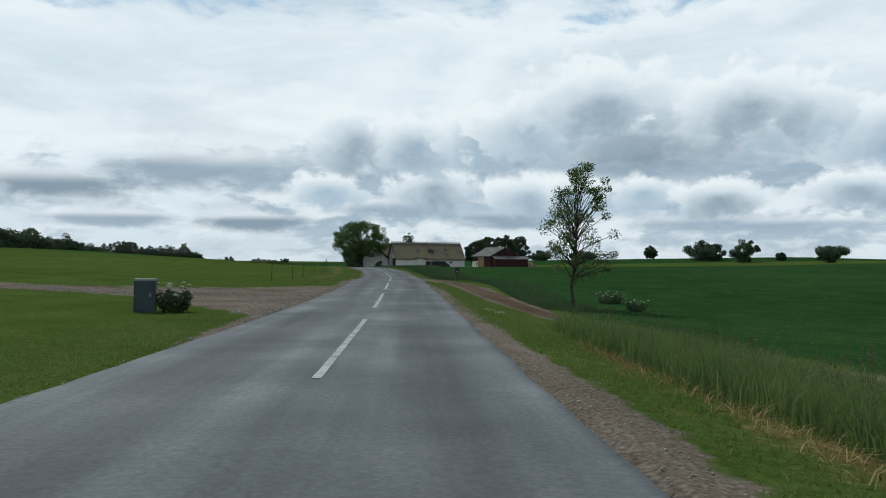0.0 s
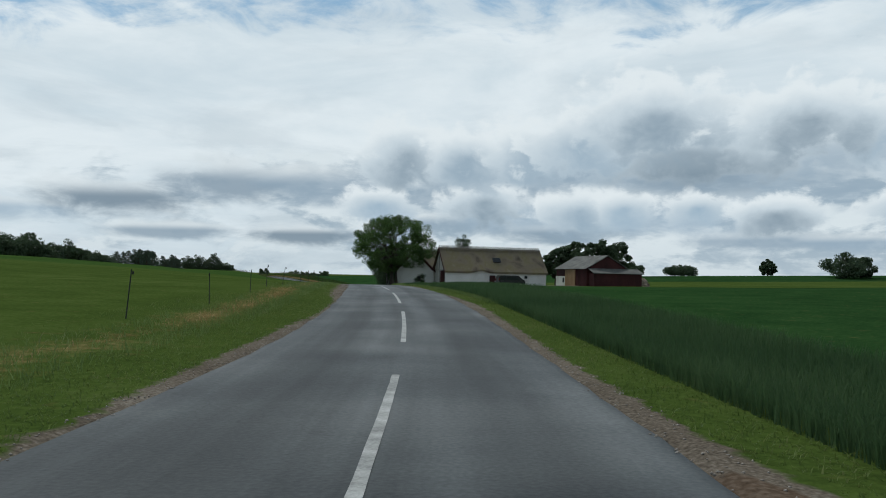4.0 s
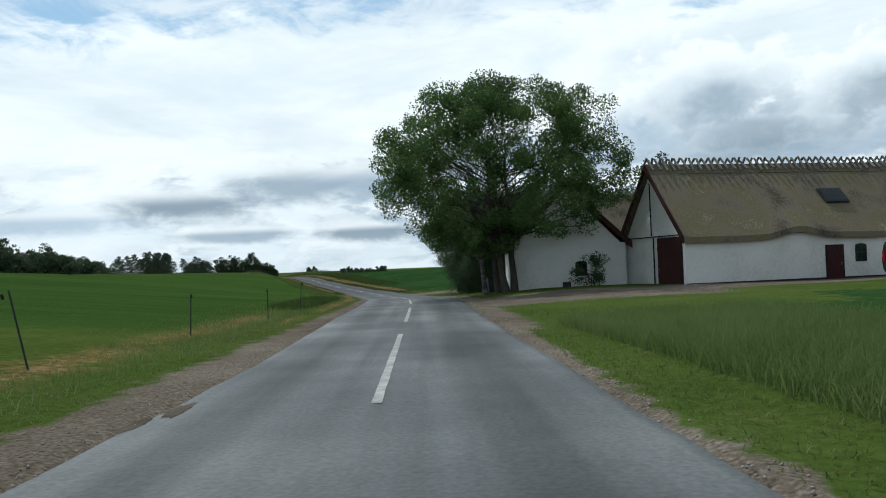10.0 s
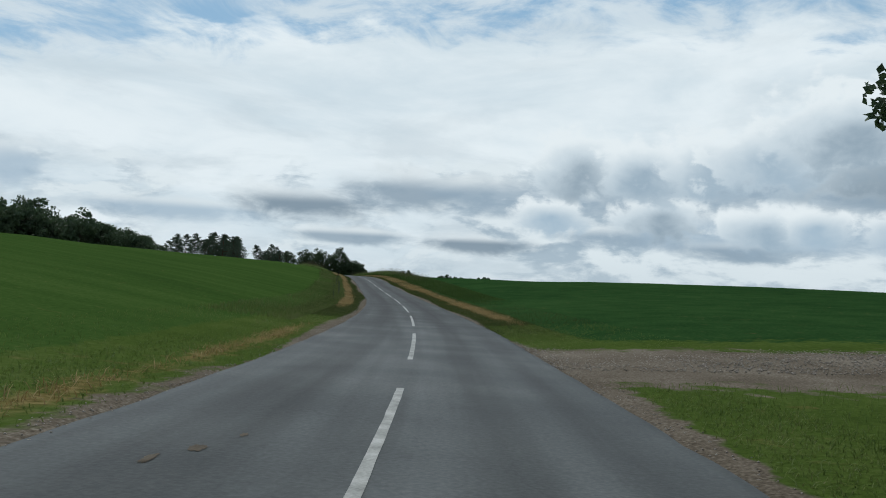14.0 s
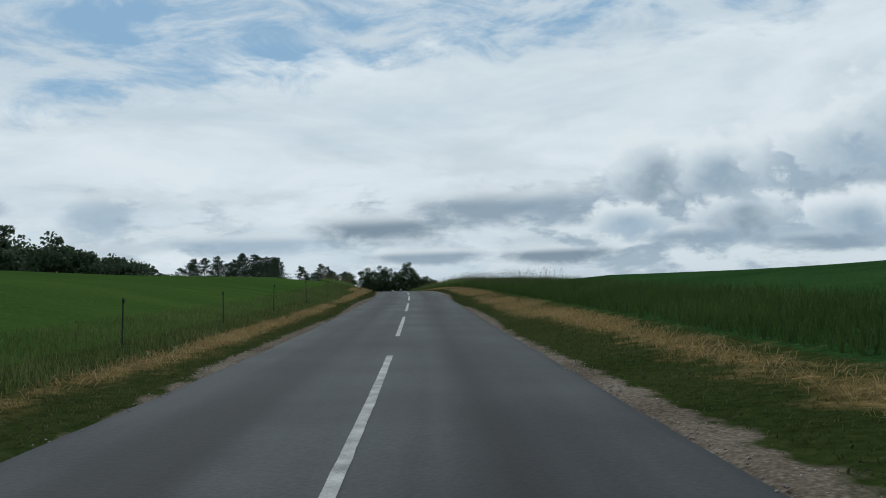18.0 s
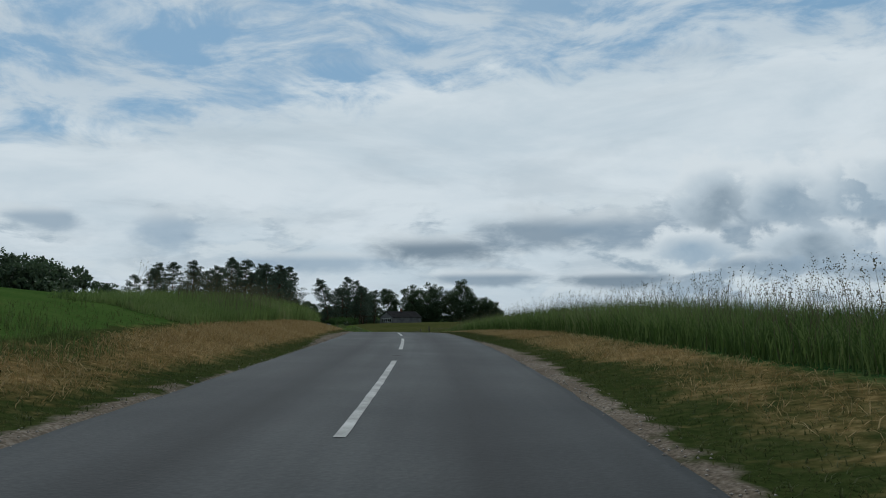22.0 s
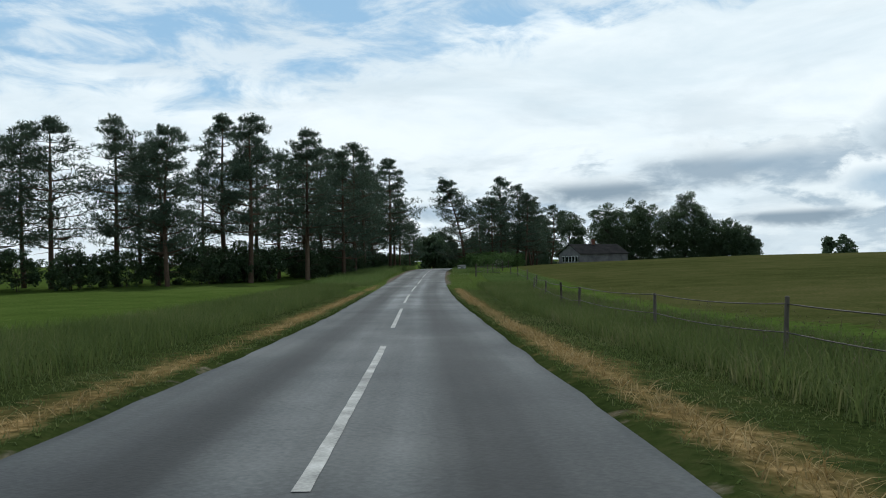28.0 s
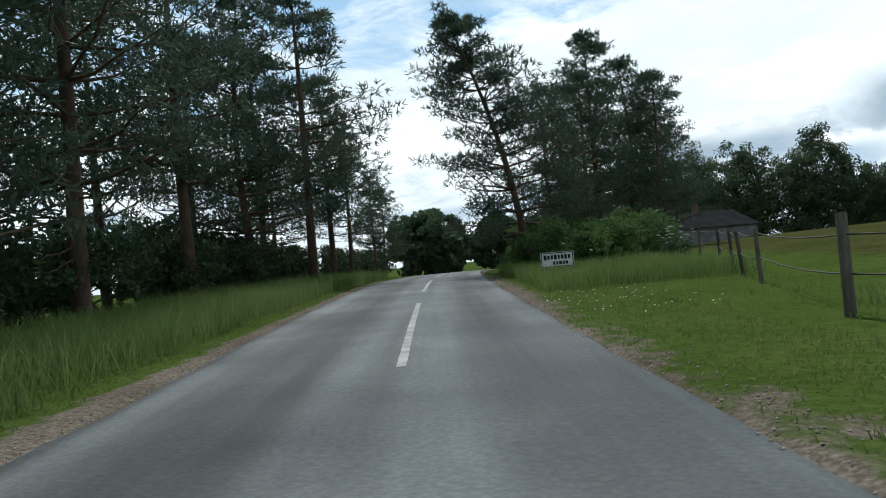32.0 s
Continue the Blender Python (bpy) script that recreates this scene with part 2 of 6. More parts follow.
# ---- materials ----
def material(name, colors, scale=1.0, rough=0.8, bump=0.3, fine=12.0, metal=0.0, island=0.0, spec=0.3, through_light=0.0, stretch=(1, 1, 1)):
    """A surface whose colour wanders between the given ones at two scales, with relief."""
    m = bpy.data.materials.new(name)
    m.use_nodes = True
    nt = m.node_tree
    b = nt.nodes["Principled BSDF"]
    b.inputs["Roughness"].default_value = rough
    b.inputs["Metallic"].default_value = metal
    b.inputs["Specular IOR Level"].default_value = spec
    geo = nt.nodes.new("ShaderNodeNewGeometry")
    mp = nt.nodes.new("ShaderNodeMapping")
    mp.inputs["Scale"].default_value = stretch
    nt.links.new(geo.outputs["Position"], mp.inputs["Vector"])
    big = nt.nodes.new("ShaderNodeTexNoise")
    big.inputs["Scale"].default_value, big.inputs["Detail"].default_value = scale, 3
    small = nt.nodes.new("ShaderNodeTexNoise")
    small.inputs["Scale"].default_value, small.inputs["Detail"].default_value = scale * fine, 4
    for n in (big, small):
        nt.links.new(mp.outputs[0], n.inputs["Vector"])
    add = nt.nodes.new("ShaderNodeMath")
    add.operation = "MULTIPLY_ADD"
    nt.links.new(small.outputs["Fac"], add.inputs[0])
    add.inputs[1].default_value = 0.55
    nt.links.new(big.outputs["Fac"], add.inputs[2])
    fac = add.outputs[0]
    lo, hi = 0.52, 1.03
    if island:
        more = nt.nodes.new("ShaderNodeMath")
        more.operation = "MULTIPLY_ADD"
        nt.links.new(geo.outputs["Random Per Island"], more.inputs[0])
        more.inputs[1].default_value = island
        nt.links.new(fac, more.inputs[2])
        fac = more.outputs[0]
        hi += island
    rng = nt.nodes.new("ShaderNodeMapRange")
    rng.inputs["From Min"].default_value, rng.inputs["From Max"].default_value = lo, hi
    nt.links.new(fac, rng.inputs["Value"])
    ramp = nt.nodes.new("ShaderNodeValToRGB")
    while len(ramp.color_ramp.elements) < len(colors):
        ramp.color_ramp.elements.new(0.5)
    for i, (e, c) in enumerate(zip(ramp.color_ramp.elements, colors)):
        e.position, e.color = i / max(1, len(colors) - 1), (*c, 1)
    nt.links.new(rng.outputs[0], ramp.inputs[0])
    nt.links.new(ramp.outputs[0], b.inputs["Base Color"])
    if bump:
        bp = nt.nodes.new("ShaderNodeBump")
        bp.inputs["Strength"].default_value = bump
        bp.inputs["Distance"].default_value = 0.02
        nt.links.new(small.outputs["Fac"], bp.inputs["Height"])
        nt.links.new(bp.outputs[0], b.inputs["Normal"])
    if through_light:
        tr = nt.nodes.new("ShaderNodeBsdfTranslucent")
        nt.links.new(ramp.outputs[0], tr.inputs["Color"])
        mx = nt.nodes.new("ShaderNodeMixShader")
        mx.inputs[0].default_value = through_light
        nt.links.new(b.outputs[0], mx.inputs[1])
        nt.links.new(tr.outputs[0], mx.inputs[2])
        nt.links.new(mx.outputs[0], nt.nodes["Material Output"].inputs["Surface"])
    return m


M = {}
M["marking"] = material("road paint", [(0.24, 0.24, 0.23), (0.42, 0.42, 0.40), (0.60, 0.60, 0.58)], 3.0, 0.7, 0.3)
M["oak_leaf"] = material("oak leaves", [(0.058, 0.108, 0.036), (0.094, 0.164, 0.050), (0.138, 0.225, 0.070)], 0.5, 0.55, 0, 6, island=0.5, through_light=0.46, spec=0.25)
M["birch_leaf"] = material("birch leaves", [(0.075, 0.115, 0.042), (0.11, 0.165, 0.055), (0.15, 0.21, 0.08)], 0.6, 0.5, 0, 6, island=0.5, through_light=0.45)
M["hedge_leaf"] = material("shrub leaves", [(0.036, 0.062, 0.032), (0.058, 0.095, 0.044), (0.092, 0.140, 0.060)], 0.6, 0.5, 0, 6, island=0.5, through_light=0.34, spec=0.25)
M["far_leaf"] = material("woodland leaves", [(0.055, 0.088, 0.052), (0.080, 0.120, 0.064), (0.11, 0.155, 0.080)], 0.25, 0.6, 0, 6, island=0.4, through_light=0.35)
M["needle"] = material("pine needles", [(0.056, 0.086, 0.066), (0.084, 0.122, 0.084), (0.115, 0.155, 0.104)], 0.4, 0.6, 0, 6, island=0.5, through_light=0.36, spec=0.15)
M["bark"] = material("dark bark", [(0.032, 0.028, 0.022), (0.066, 0.057, 0.046), (0.11, 0.097, 0.078)], 1.2, 0.95, 1.0, 14, stretch=(1, 1, 0.25))
M["pine_bark"] = material("pine bark", [(0.045, 0.032, 0.024), (0.10, 0.066, 0.045), (0.17, 0.12, 0.085)], 1.2, 0.95, 1.0, 14, stretch=(1, 1, 0.25))
M["birch_bark"] = material("birch bark", [(0.03, 0.027, 0.024), (0.075, 0.072, 0.064), (0.30, 0.29, 0.265)], 1.5, 0.8, 0.6, 7, stretch=(1, 1, 2.5))
M["limewash"] = material("limewashed wall", [(0.62, 0.61, 0.57), (0.76, 0.75, 0.72), (0.82, 0.81, 0.79)], 0.45, 0.9, 0.5, 16)
M["thatch"] = material("weathered thatch", [(0.060, 0.050, 0.038), (0.135, 0.112, 0.082), (0.22, 0.185, 0.135), (0.17, 0.145, 0.07), (0.30, 0.27, 0.22)], 0.45, 1.0, 1.0, 30, stretch=(1, 1, 0.5))
M["ridge_wood"] = material("grey ridge timber", [(0.10, 0.095, 0.085), (0.22, 0.21, 0.19), (0.32, 0.31, 0.28)], 1.5, 0.9, 0.6)
M["red_paint"] = material("dark red painted boards", [(0.032, 0.009, 0.010), (0.055, 0.014, 0.015), (0.08, 0.022, 0.022)], 0.7, 0.75, 0.4, 14, stretch=(1, 1, 0.4))
M["fibre_roof"] = material("grey fibre cement roof", [(0.09, 0.09, 0.085), (0.15, 0.15, 0.14), (0.21, 0.21, 0.19)], 0.7, 0.9, 0.5)
M["tarred"] = material("tarred plinth", [(0.012, 0.012, 0.012), (0.03, 0.03, 0.03)], 1.5, 0.8, 0.4)
M["glass"] = material("window glass", [(0.012, 0.015, 0.018), (0.022, 0.026, 0.03)], 0.7, 0.06, 0, spec=0.6)
M["white_paint"] = material("white paint", [(0.62, 0.62, 0.60), (0.80, 0.80, 0.78)], 1.0, 0.5, 0.1)
M["black_paint"] = material("black car paint", [(0.012, 0.012, 0.014), (0.02, 0.02, 0.023)], 0.8, 0.22, 0, spec=0.6)
M["rubber"] = material("tyre rubber", [(0.015, 0.015, 0.015), (0.03, 0.03, 0.03)], 4, 0.85, 0.2)
M["steel"] = material("dull steel", [(0.25, 0.25, 0.26), (0.42, 0.42, 0.43)], 3, 0.45, 0.1, metal=0.8)
M["post_wood"] = material("weathered post wood", [(0.05, 0.042, 0.034), (0.11, 0.095, 0.078), (0.18, 0.16, 0.135)], 2.0, 0.9, 0.8, 10, stretch=(1, 1, 0.2))
M["wire"] = material("fence wire", [(0.06, 0.05, 0.045), (0.14, 0.12, 0.11)], 3, 0.6, 0, metal=0.6)
M["dark_metal"] = material("dark grey painted metal", [(0.02, 0.022, 0.024), (0.045, 0.048, 0.05)], 2, 0.5, 0.1)
M["cabinet_grey"] = material("blue-grey painted metal", [(0.045, 0.06, 0.075), (0.08, 0.10, 0.12)], 2, 0.55, 0.15)
M["grass"] = material("verge grass blades", [(0.090, 0.138, 0.034), (0.130, 0.188, 0.046), (0.175, 0.225, 0.066), (0.25, 0.25, 0.11)], 0.25, 0.6, 0, 8, island=0.35, through_light=0.45, spec=0.1)
# Olive blades for the middle stretch, their colour lowered to stand for cloud shade
M["shaded_bank_grass"] = material("olive bank grass blades darkened for cloud shade", [(0.044, 0.062, 0.019), (0.064, 0.085, 0.026), (0.092, 0.106, 0.038), (0.15, 0.135, 0.064)], 0.25, 0.65, 0, 8, island=0.4, through_light=0.4, spec=0.1)
M["meadow_grass"] = material("tall meadow grass blades", [(0.075, 0.108, 0.032), (0.110, 0.150, 0.045), (0.150, 0.185, 0.064), (0.23, 0.22, 0.105)], 0.25, 0.65, 0, 8, island=0.4, through_light=0.45, spec=0.1)
M["tall_green"] = material("tall green grass blades", [(0.095, 0.150, 0.046), (0.135, 0.200, 0.060), (0.18, 0.245, 0.082), (0.25, 0.26, 0.125)], 0.25, 0.65, 0, 8, island=0.4, through_light=0.5, spec=0.1)
M["crop"] = material("green corn blades", [(0.052, 0.092, 0.024), (0.074, 0.124, 0.032), (0.10, 0.15, 0.045)], 0.2, 0.6, 0, 8, island=0.35, through_light=0.4, spec=0.1)
M["young_corn"] = material("young corn blades", [(0.050, 0.094, 0.040), (0.074, 0.130, 0.054), (0.105, 0.165, 0.072)], 0.2, 0.6, 0, 8, island=0.35, through_light=0.45, spec=0.1)
M["straw"] = material("dry straw", [(0.22, 0.15, 0.055), (0.36, 0.26, 0.11), (0.50, 0.39, 0.20)], 0.5, 0.8, 0, 8, island=0.4, through_light=0.25)
M["seed"] = material("pale grass seed heads", [(0.075, 0.070, 0.036), (0.13, 0.12, 0.065), (0.19, 0.175, 0.10)], 0.5, 0.8, 0, 8, island=0.4, through_light=0.3)
M["flower"] = material("white umbels", [(0.55, 0.56, 0.48), (0.75, 0.75, 0.68)], 2, 0.7, 0, island=0.3)
M["stone"] = material("pale gravel stones", [(0.20, 0.17, 0.14), (0.33, 0.29, 0.25), (0.46, 0.42, 0.38)], 2, 0.9, 0.4, island=0.5)
M["dark_roof"] = material("dark roofing felt", [(0.014, 0.014, 0.016), (0.024, 0.024, 0.025), (0.036, 0.035, 0.034)], 0.8, 0.95, 0.4, spec=0.05)
M["house_wall"] = material("blue-grey brick wall", [(0.10, 0.095, 0.10), (0.16, 0.155, 0.165), (0.22, 0.21, 0.22)], 0.8, 0.9, 0.4)
M["brick"] = material("red-brown brick wall", [(0.10, 0.045, 0.03), (0.17, 0.075, 0.05), (0.22, 0.10, 0.07)], 0.8, 0.9, 0.4)
M["tan_wood"] = material("tan boards", [(0.22, 0.14, 0.07), (0.33, 0.22, 0.12)], 1.5, 0.8, 0.4, stretch=(1, 1, 0.3))
M["patch_tar"] = material("dark repair asphalt", [(0.03, 0.03, 0.031), (0.05, 0.05, 0.051), (0.075, 0.074, 0.073)], 1.5, 0.85, 0.4, 30, spec=0.1)
M["road_dirt"] = material("dried mud on the road", [(0.07, 0.055, 0.042), (0.12, 0.098, 0.076), (0.17, 0.145, 0.115)], 1.5, 0.95, 0.4, 30, spec=0.05)
M["heap_soil"] = material("pale tipped soil", [(0.13, 0.10, 0.075), (0.22, 0.175, 0.135), (0.32, 0.27, 0.215)], 0.9, 0.95, 0.8, 10)
M["red_lamp"] = material("red lamp glass", [(0.25, 0.01, 0.01), (0.35, 0.02, 0.02)], 2, 0.2, 0)


# The road's asphalt: worn wheel tracks, fine stone, patches and hairline cracks
def asphalt():
    m = material("worn asphalt", [(0.058, 0.064, 0.067), (0.099, 0.107, 0.109), (0.158, 0.166, 0.165)], 0.35, 0.66, 0.25, 60, spec=0.2)
    nt = m.node_tree
    b = nt.nodes["Principled BSDF"]
    at = nt.nodes.new("ShaderNodeAttribute")
    at.attribute_name = "lane"
    src = b.inputs["Base Color"].links[0].from_socket
    geo = nt.nodes.new("ShaderNodeNewGeometry")
    streak = nt.nodes.new("ShaderNodeTexNoise")
    streak.inputs["Scale"].default_value, streak.inputs["Detail"].default_value = 1.0, 6
    way_at = nt.nodes.new("ShaderNodeAttribute")
    way_at.attribute_name = "way"
    drawn = nt.nodes.new("ShaderNodeMapping")
    drawn.inputs["Scale"].default_value = (1.5, 0.06, 1)
    nt.links.new(way_at.outputs["Vector"], drawn.inputs["Vector"])
    nt.links.new(drawn.outputs[0], streak.inputs["Vector"])
    vor = nt.nodes.new("ShaderNodeTexVoronoi")
    vor.feature = "DISTANCE_TO_EDGE"
    vor.inputs["Scale"].default_value = 0.22
    warp = nt.nodes.new("ShaderNodeTexNoise")
    warp.inputs["Scale"].default_value, warp.inputs["Detail"].default_value = 0.9, 5
    nt.links.new(geo.outputs["Position"], warp.inputs["Vector"])
    addv = nt.nodes.new("ShaderNodeMixRGB")
    addv.blend_type = "ADD"
    addv.inputs[0].default_value = 1.0
    nt.links.new(geo.outputs["Position"], addv.inputs[1])
    nt.links.new(warp.outputs["Color"], addv.inputs[2])
    nt.links.new(addv.outputs[0], vor.inputs["Vector"])
    crack = nt.nodes.new("ShaderNodeMapRange")
    crack.inputs["From Min"].default_value, crack.inputs["From Max"].default_value = 0.0, 0.004
    crack.inputs["To Min"].default_value, crack.inputs["To Max"].default_value = 0.85, 1.0
    nt.links.new(vor.outputs["Distance"], crack.inputs["Value"])
    mul = nt.nodes.new("ShaderNodeMixRGB")
    mul.blend_type = "MULTIPLY"
    mul.inputs[0].default_value = 1.0
    nt.links.new(src, mul.inputs[1])
    st = nt.nodes.new("ShaderNodeMapRange")
    st.inputs["From Min"].default_value, st.inputs["From Max"].default_value = 0.3, 0.7
    st.inputs["To Min"].default_value, st.inputs["To Max"].default_value = 0.64, 1.34
    nt.links.new(streak.outputs["Fac"], st.inputs["Value"])
    k1 = nt.nodes.new("ShaderNodeMath")
    k1.operation = "MULTIPLY"
    nt.links.new(st.outputs[0], k1.inputs[0])
    nt.links.new(crack.outputs[0], k1.inputs[1])
    k2 = nt.nodes.new("ShaderNodeMath")
    k2.operation = "MULTIPLY"
    nt.links.new(k1.outputs[0], k2.inputs[0])
    nt.links.new(at.outputs["Fac"], k2.inputs[1])
    nt.links.new(k2.outputs[0], mul.inputs[2])
    nt.links.new(mul.outputs[0], b.inputs["Base Color"])
    return m


M["asphalt"] = asphalt()


# The ground: six covers, each with a mask whose edge is made ragged by noise
def ground_material():
    m = bpy.data.materials.new("ground cover")
    m.use_nodes = True
    nt = m.node_tree
    b = nt.nodes["Principled BSDF"]
    b.inputs["Roughness"].default_value = 0.95
    b.inputs["Specular IOR Level"].default_value = 0.0
    geo = nt.nodes.new("ShaderNodeNewGeometry")

    def noise_at(scale, detail=4, stretch=None):
        n = nt.nodes.new("ShaderNodeTexNoise")
        n.inputs["Scale"].default_value, n.inputs["Detail"].default_value = scale, detail
        src = geo.outputs["Position"]
        if stretch:
            mp = nt.nodes.new("ShaderNodeMapping")
            mp.inputs["Scale"].default_value = stretch[:3]
            mp.inputs["Rotation"].default_value = (0, 0, radians(stretch[3]))
            nt.links.new(src, mp.inputs["Vector"])
            src = mp.outputs[0]
        nt.links.new(src, n.inputs["Vector"])
        return n.outputs["Fac"]

    def ramp(fac, colors, lo=0.3, hi=0.7):
        r = nt.nodes.new("ShaderNodeValToRGB")
        while len(r.color_ramp.elements) < len(colors):
            r.color_ramp.elements.new(0.5)
        for i, (e, c) in enumerate(zip(r.color_ramp.elements, colors)):
            e.position, e.color = lo + (hi - lo) * i / (len(colors) - 1), (*c, 1)
        nt.links.new(fac, r.inputs[0])
        return r.outputs[0]

    def blend(a, c, v=0.5):
        n = nt.nodes.new("ShaderNodeMath")
        n.operation = "MULTIPLY_ADD"
        nt.links.new(a, n.inputs[0])
        n.inputs[1].default_value = v
        k = nt.nodes.new("ShaderNodeMath")
        k.operation = "MULTIPLY"
        nt.links.new(c, k.inputs[0])
        k.inputs[1].default_value = 1 - v
        nt.links.new(k.outputs[0], n.inputs[2])
        return n.outputs[0]

    large, mid, fine = noise_at(0.035), noise_at(0.45), noise_at(7.0, 5)
    tram = noise_at(0.5, 3, (0.05, 1.0, 1.0, 20.0))
    color = ramp(blend(blend(large, mid), fine, 0.6), [(0.050, 0.080, 0.018), (0.072, 0.110, 0.024), (0.10, 0.135, 0.038)], 0.38, 0.62)
    covers = {
        # The verge colour is olive and lowered further to carry cloud shade
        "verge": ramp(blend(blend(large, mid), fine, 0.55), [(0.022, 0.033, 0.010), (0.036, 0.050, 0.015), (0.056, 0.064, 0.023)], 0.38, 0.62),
        "crop": ramp(blend(blend(large, tram), fine, 0.6), [(0.034, 0.070, 0.017), (0.050, 0.097, 0.022), (0.070, 0.118, 0.030)], 0.38, 0.62),
        "dark_crop": ramp(blend(blend(large, mid), fine, 0.6), [(0.018, 0.047, 0.016), (0.028, 0.070, 0.021), (0.042, 0.090, 0.028)], 0.38, 0.62),
        "meadow": ramp(blend(blend(large, mid), fine, 0.6), [(0.042, 0.053, 0.016), (0.070, 0.077, 0.026), (0.098, 0.094, 0.038)], 0.38, 0.62),
        "dry": ramp(blend(mid, fine, 0.35), [(0.080, 0.064, 0.026), (0.20, 0.138, 0.058), (0.36, 0.255, 0.12)], 0.36, 0.64),
        "soil": ramp(blend(mid, fine, 0.4), [(0.10, 0.085, 0.062), (0.17, 0.145, 0.105), (0.24, 0.20, 0.14)], 0.36, 0.64),
        "gravel": ramp(blend(mid, noise_at(22.0, 5), 0.35), [(0.088, 0.072, 0.055), (0.168, 0.140, 0.110), (0.285, 0.250, 0.208)], 0.34, 0.66),
        "track": ramp(blend(mid, noise_at(16.0, 5), 0.4), [(0.075, 0.052, 0.036), (0.125, 0.09, 0.064), (0.20, 0.155, 0.12)], 0.34, 0.66),
    }
    edge = noise_at(1.9, 6)
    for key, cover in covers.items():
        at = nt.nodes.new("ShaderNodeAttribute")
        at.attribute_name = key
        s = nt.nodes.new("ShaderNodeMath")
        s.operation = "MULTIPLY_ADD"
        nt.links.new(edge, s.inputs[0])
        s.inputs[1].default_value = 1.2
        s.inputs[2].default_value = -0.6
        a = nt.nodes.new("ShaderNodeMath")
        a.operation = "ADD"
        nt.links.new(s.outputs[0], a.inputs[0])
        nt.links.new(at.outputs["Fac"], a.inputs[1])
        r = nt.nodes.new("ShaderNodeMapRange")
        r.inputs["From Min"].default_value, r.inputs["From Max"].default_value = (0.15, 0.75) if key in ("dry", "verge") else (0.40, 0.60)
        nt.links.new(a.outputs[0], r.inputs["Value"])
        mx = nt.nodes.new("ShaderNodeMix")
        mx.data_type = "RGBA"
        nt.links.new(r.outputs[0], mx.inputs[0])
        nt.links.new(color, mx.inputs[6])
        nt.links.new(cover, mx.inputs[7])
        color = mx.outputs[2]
    nt.links.new(color, b.inputs["Base Color"])
    bp = nt.nodes.new("ShaderNodeBump")
    bp.inputs["Strength"].default_value, bp.inputs["Distance"].default_value = 0.8, 0.08
    nt.links.new(fine, bp.inputs["Height"])
    nt.links.new(bp.outputs[0], b.inputs["Normal"])
    return m


M["ground"] = ground_material()

# ---- building helpers ----
rng = np.random.default_rng(7)


def mesh_of(name, verts, faces, mat, smooth=False):
    me = bpy.data.meshes.new(name)
    me.from_pydata([tuple(v) for v in verts], [], [tuple(f) for f in faces])
    for one in mat if isinstance(mat, (list, tuple)) else [mat]:
        me.materials.append(one)
    if smooth:
        me.polygons.foreach_set("use_smooth", [True] * len(me.polygons))
    me.update()
    return me


def array_mesh(name, verts, faces, mat, smooth=False):
    """A mesh from large arrays; all faces have the same number of corners."""
    me = bpy.data.meshes.new(name)
    verts, faces = np.asarray(verts, np.float32), np.asarray(faces, np.int32)
    n, k = faces.shape
    me.vertices.add(len(verts))
    me.vertices.foreach_set("co", verts.ravel())
    me.loops.add(n * k)
    me.loops.foreach_set("vertex_index", faces.ravel())
    me.polygons.add(n)
    me.polygons.foreach_set("loop_start", np.arange(0, n * k, k, dtype=np.int32))
    me.polygons.foreach_set("loop_total", np.full(n, k, np.int32))
    if smooth:
        me.polygons.foreach_set("use_smooth", np.ones(n, bool))
    me.materials.append(mat)
    me.update(calc_edges=True)
    return me


def thing(name, at, label, category, group="", turn=0.0):
    ob = new(name)
    ob.empty_display_size = 0.2
    ob.matrix_world = pose(*at, 0, 0, turn)
    return tagged(ob, label, category, group)


def part(name, me, parent, label="", at=None):
    ob = new(name, me)
    ob.parent = parent
    if at is not None:
        ob.matrix_basis = at
    if label:
        tagged(ob, label)
    return ob


def bm_mesh(name, bm, mat, bevel=0.0):
    if bevel:
        bmesh.ops.bevel(bm, geom=bm.edges[:], offset=bevel, segments=2, affect="EDGES", clamp_overlap=True)
    bmesh.ops.recalc_face_normals(bm, faces=bm.faces[:])
    me = bpy.data.meshes.new(name)
    bm.to_mesh(me)
    bm.free()
    me.materials.append(mat)
    return me


def box(name, size, center, mat, bevel=0.01):
    bm = bmesh.new()
    bmesh.ops.create_cube(bm, size=1.0, matrix=Matrix.Translation(center) @ Matrix.Diagonal((*size, 1)))
    return bm_mesh(name, bm, mat, bevel)


def prism(name, outline, axis, a, b, mat, bevel=0.0):
    """An outline of 2D points drawn out along an axis from a to b."""
    bm = bmesh.new()

    def put(p, d):
        return {"x": (d, p[0], p[1]), "y": (p[0], d, p[1]), "z": (p[0], p[1], d)}[axis]

    one = [bm.verts.new(put(p, a)) for p in outline]
    two = [bm.verts.new(put(p, b)) for p in outline]
    bm.faces.new(one)
    bm.faces.new(two[::-1])
    for i in range(len(one)):
        j = (i + 1) % len(one)
        bm.faces.new((one[i], two[i], two[j], one[j]))
    return bm_mesh(name, bm, mat, bevel)


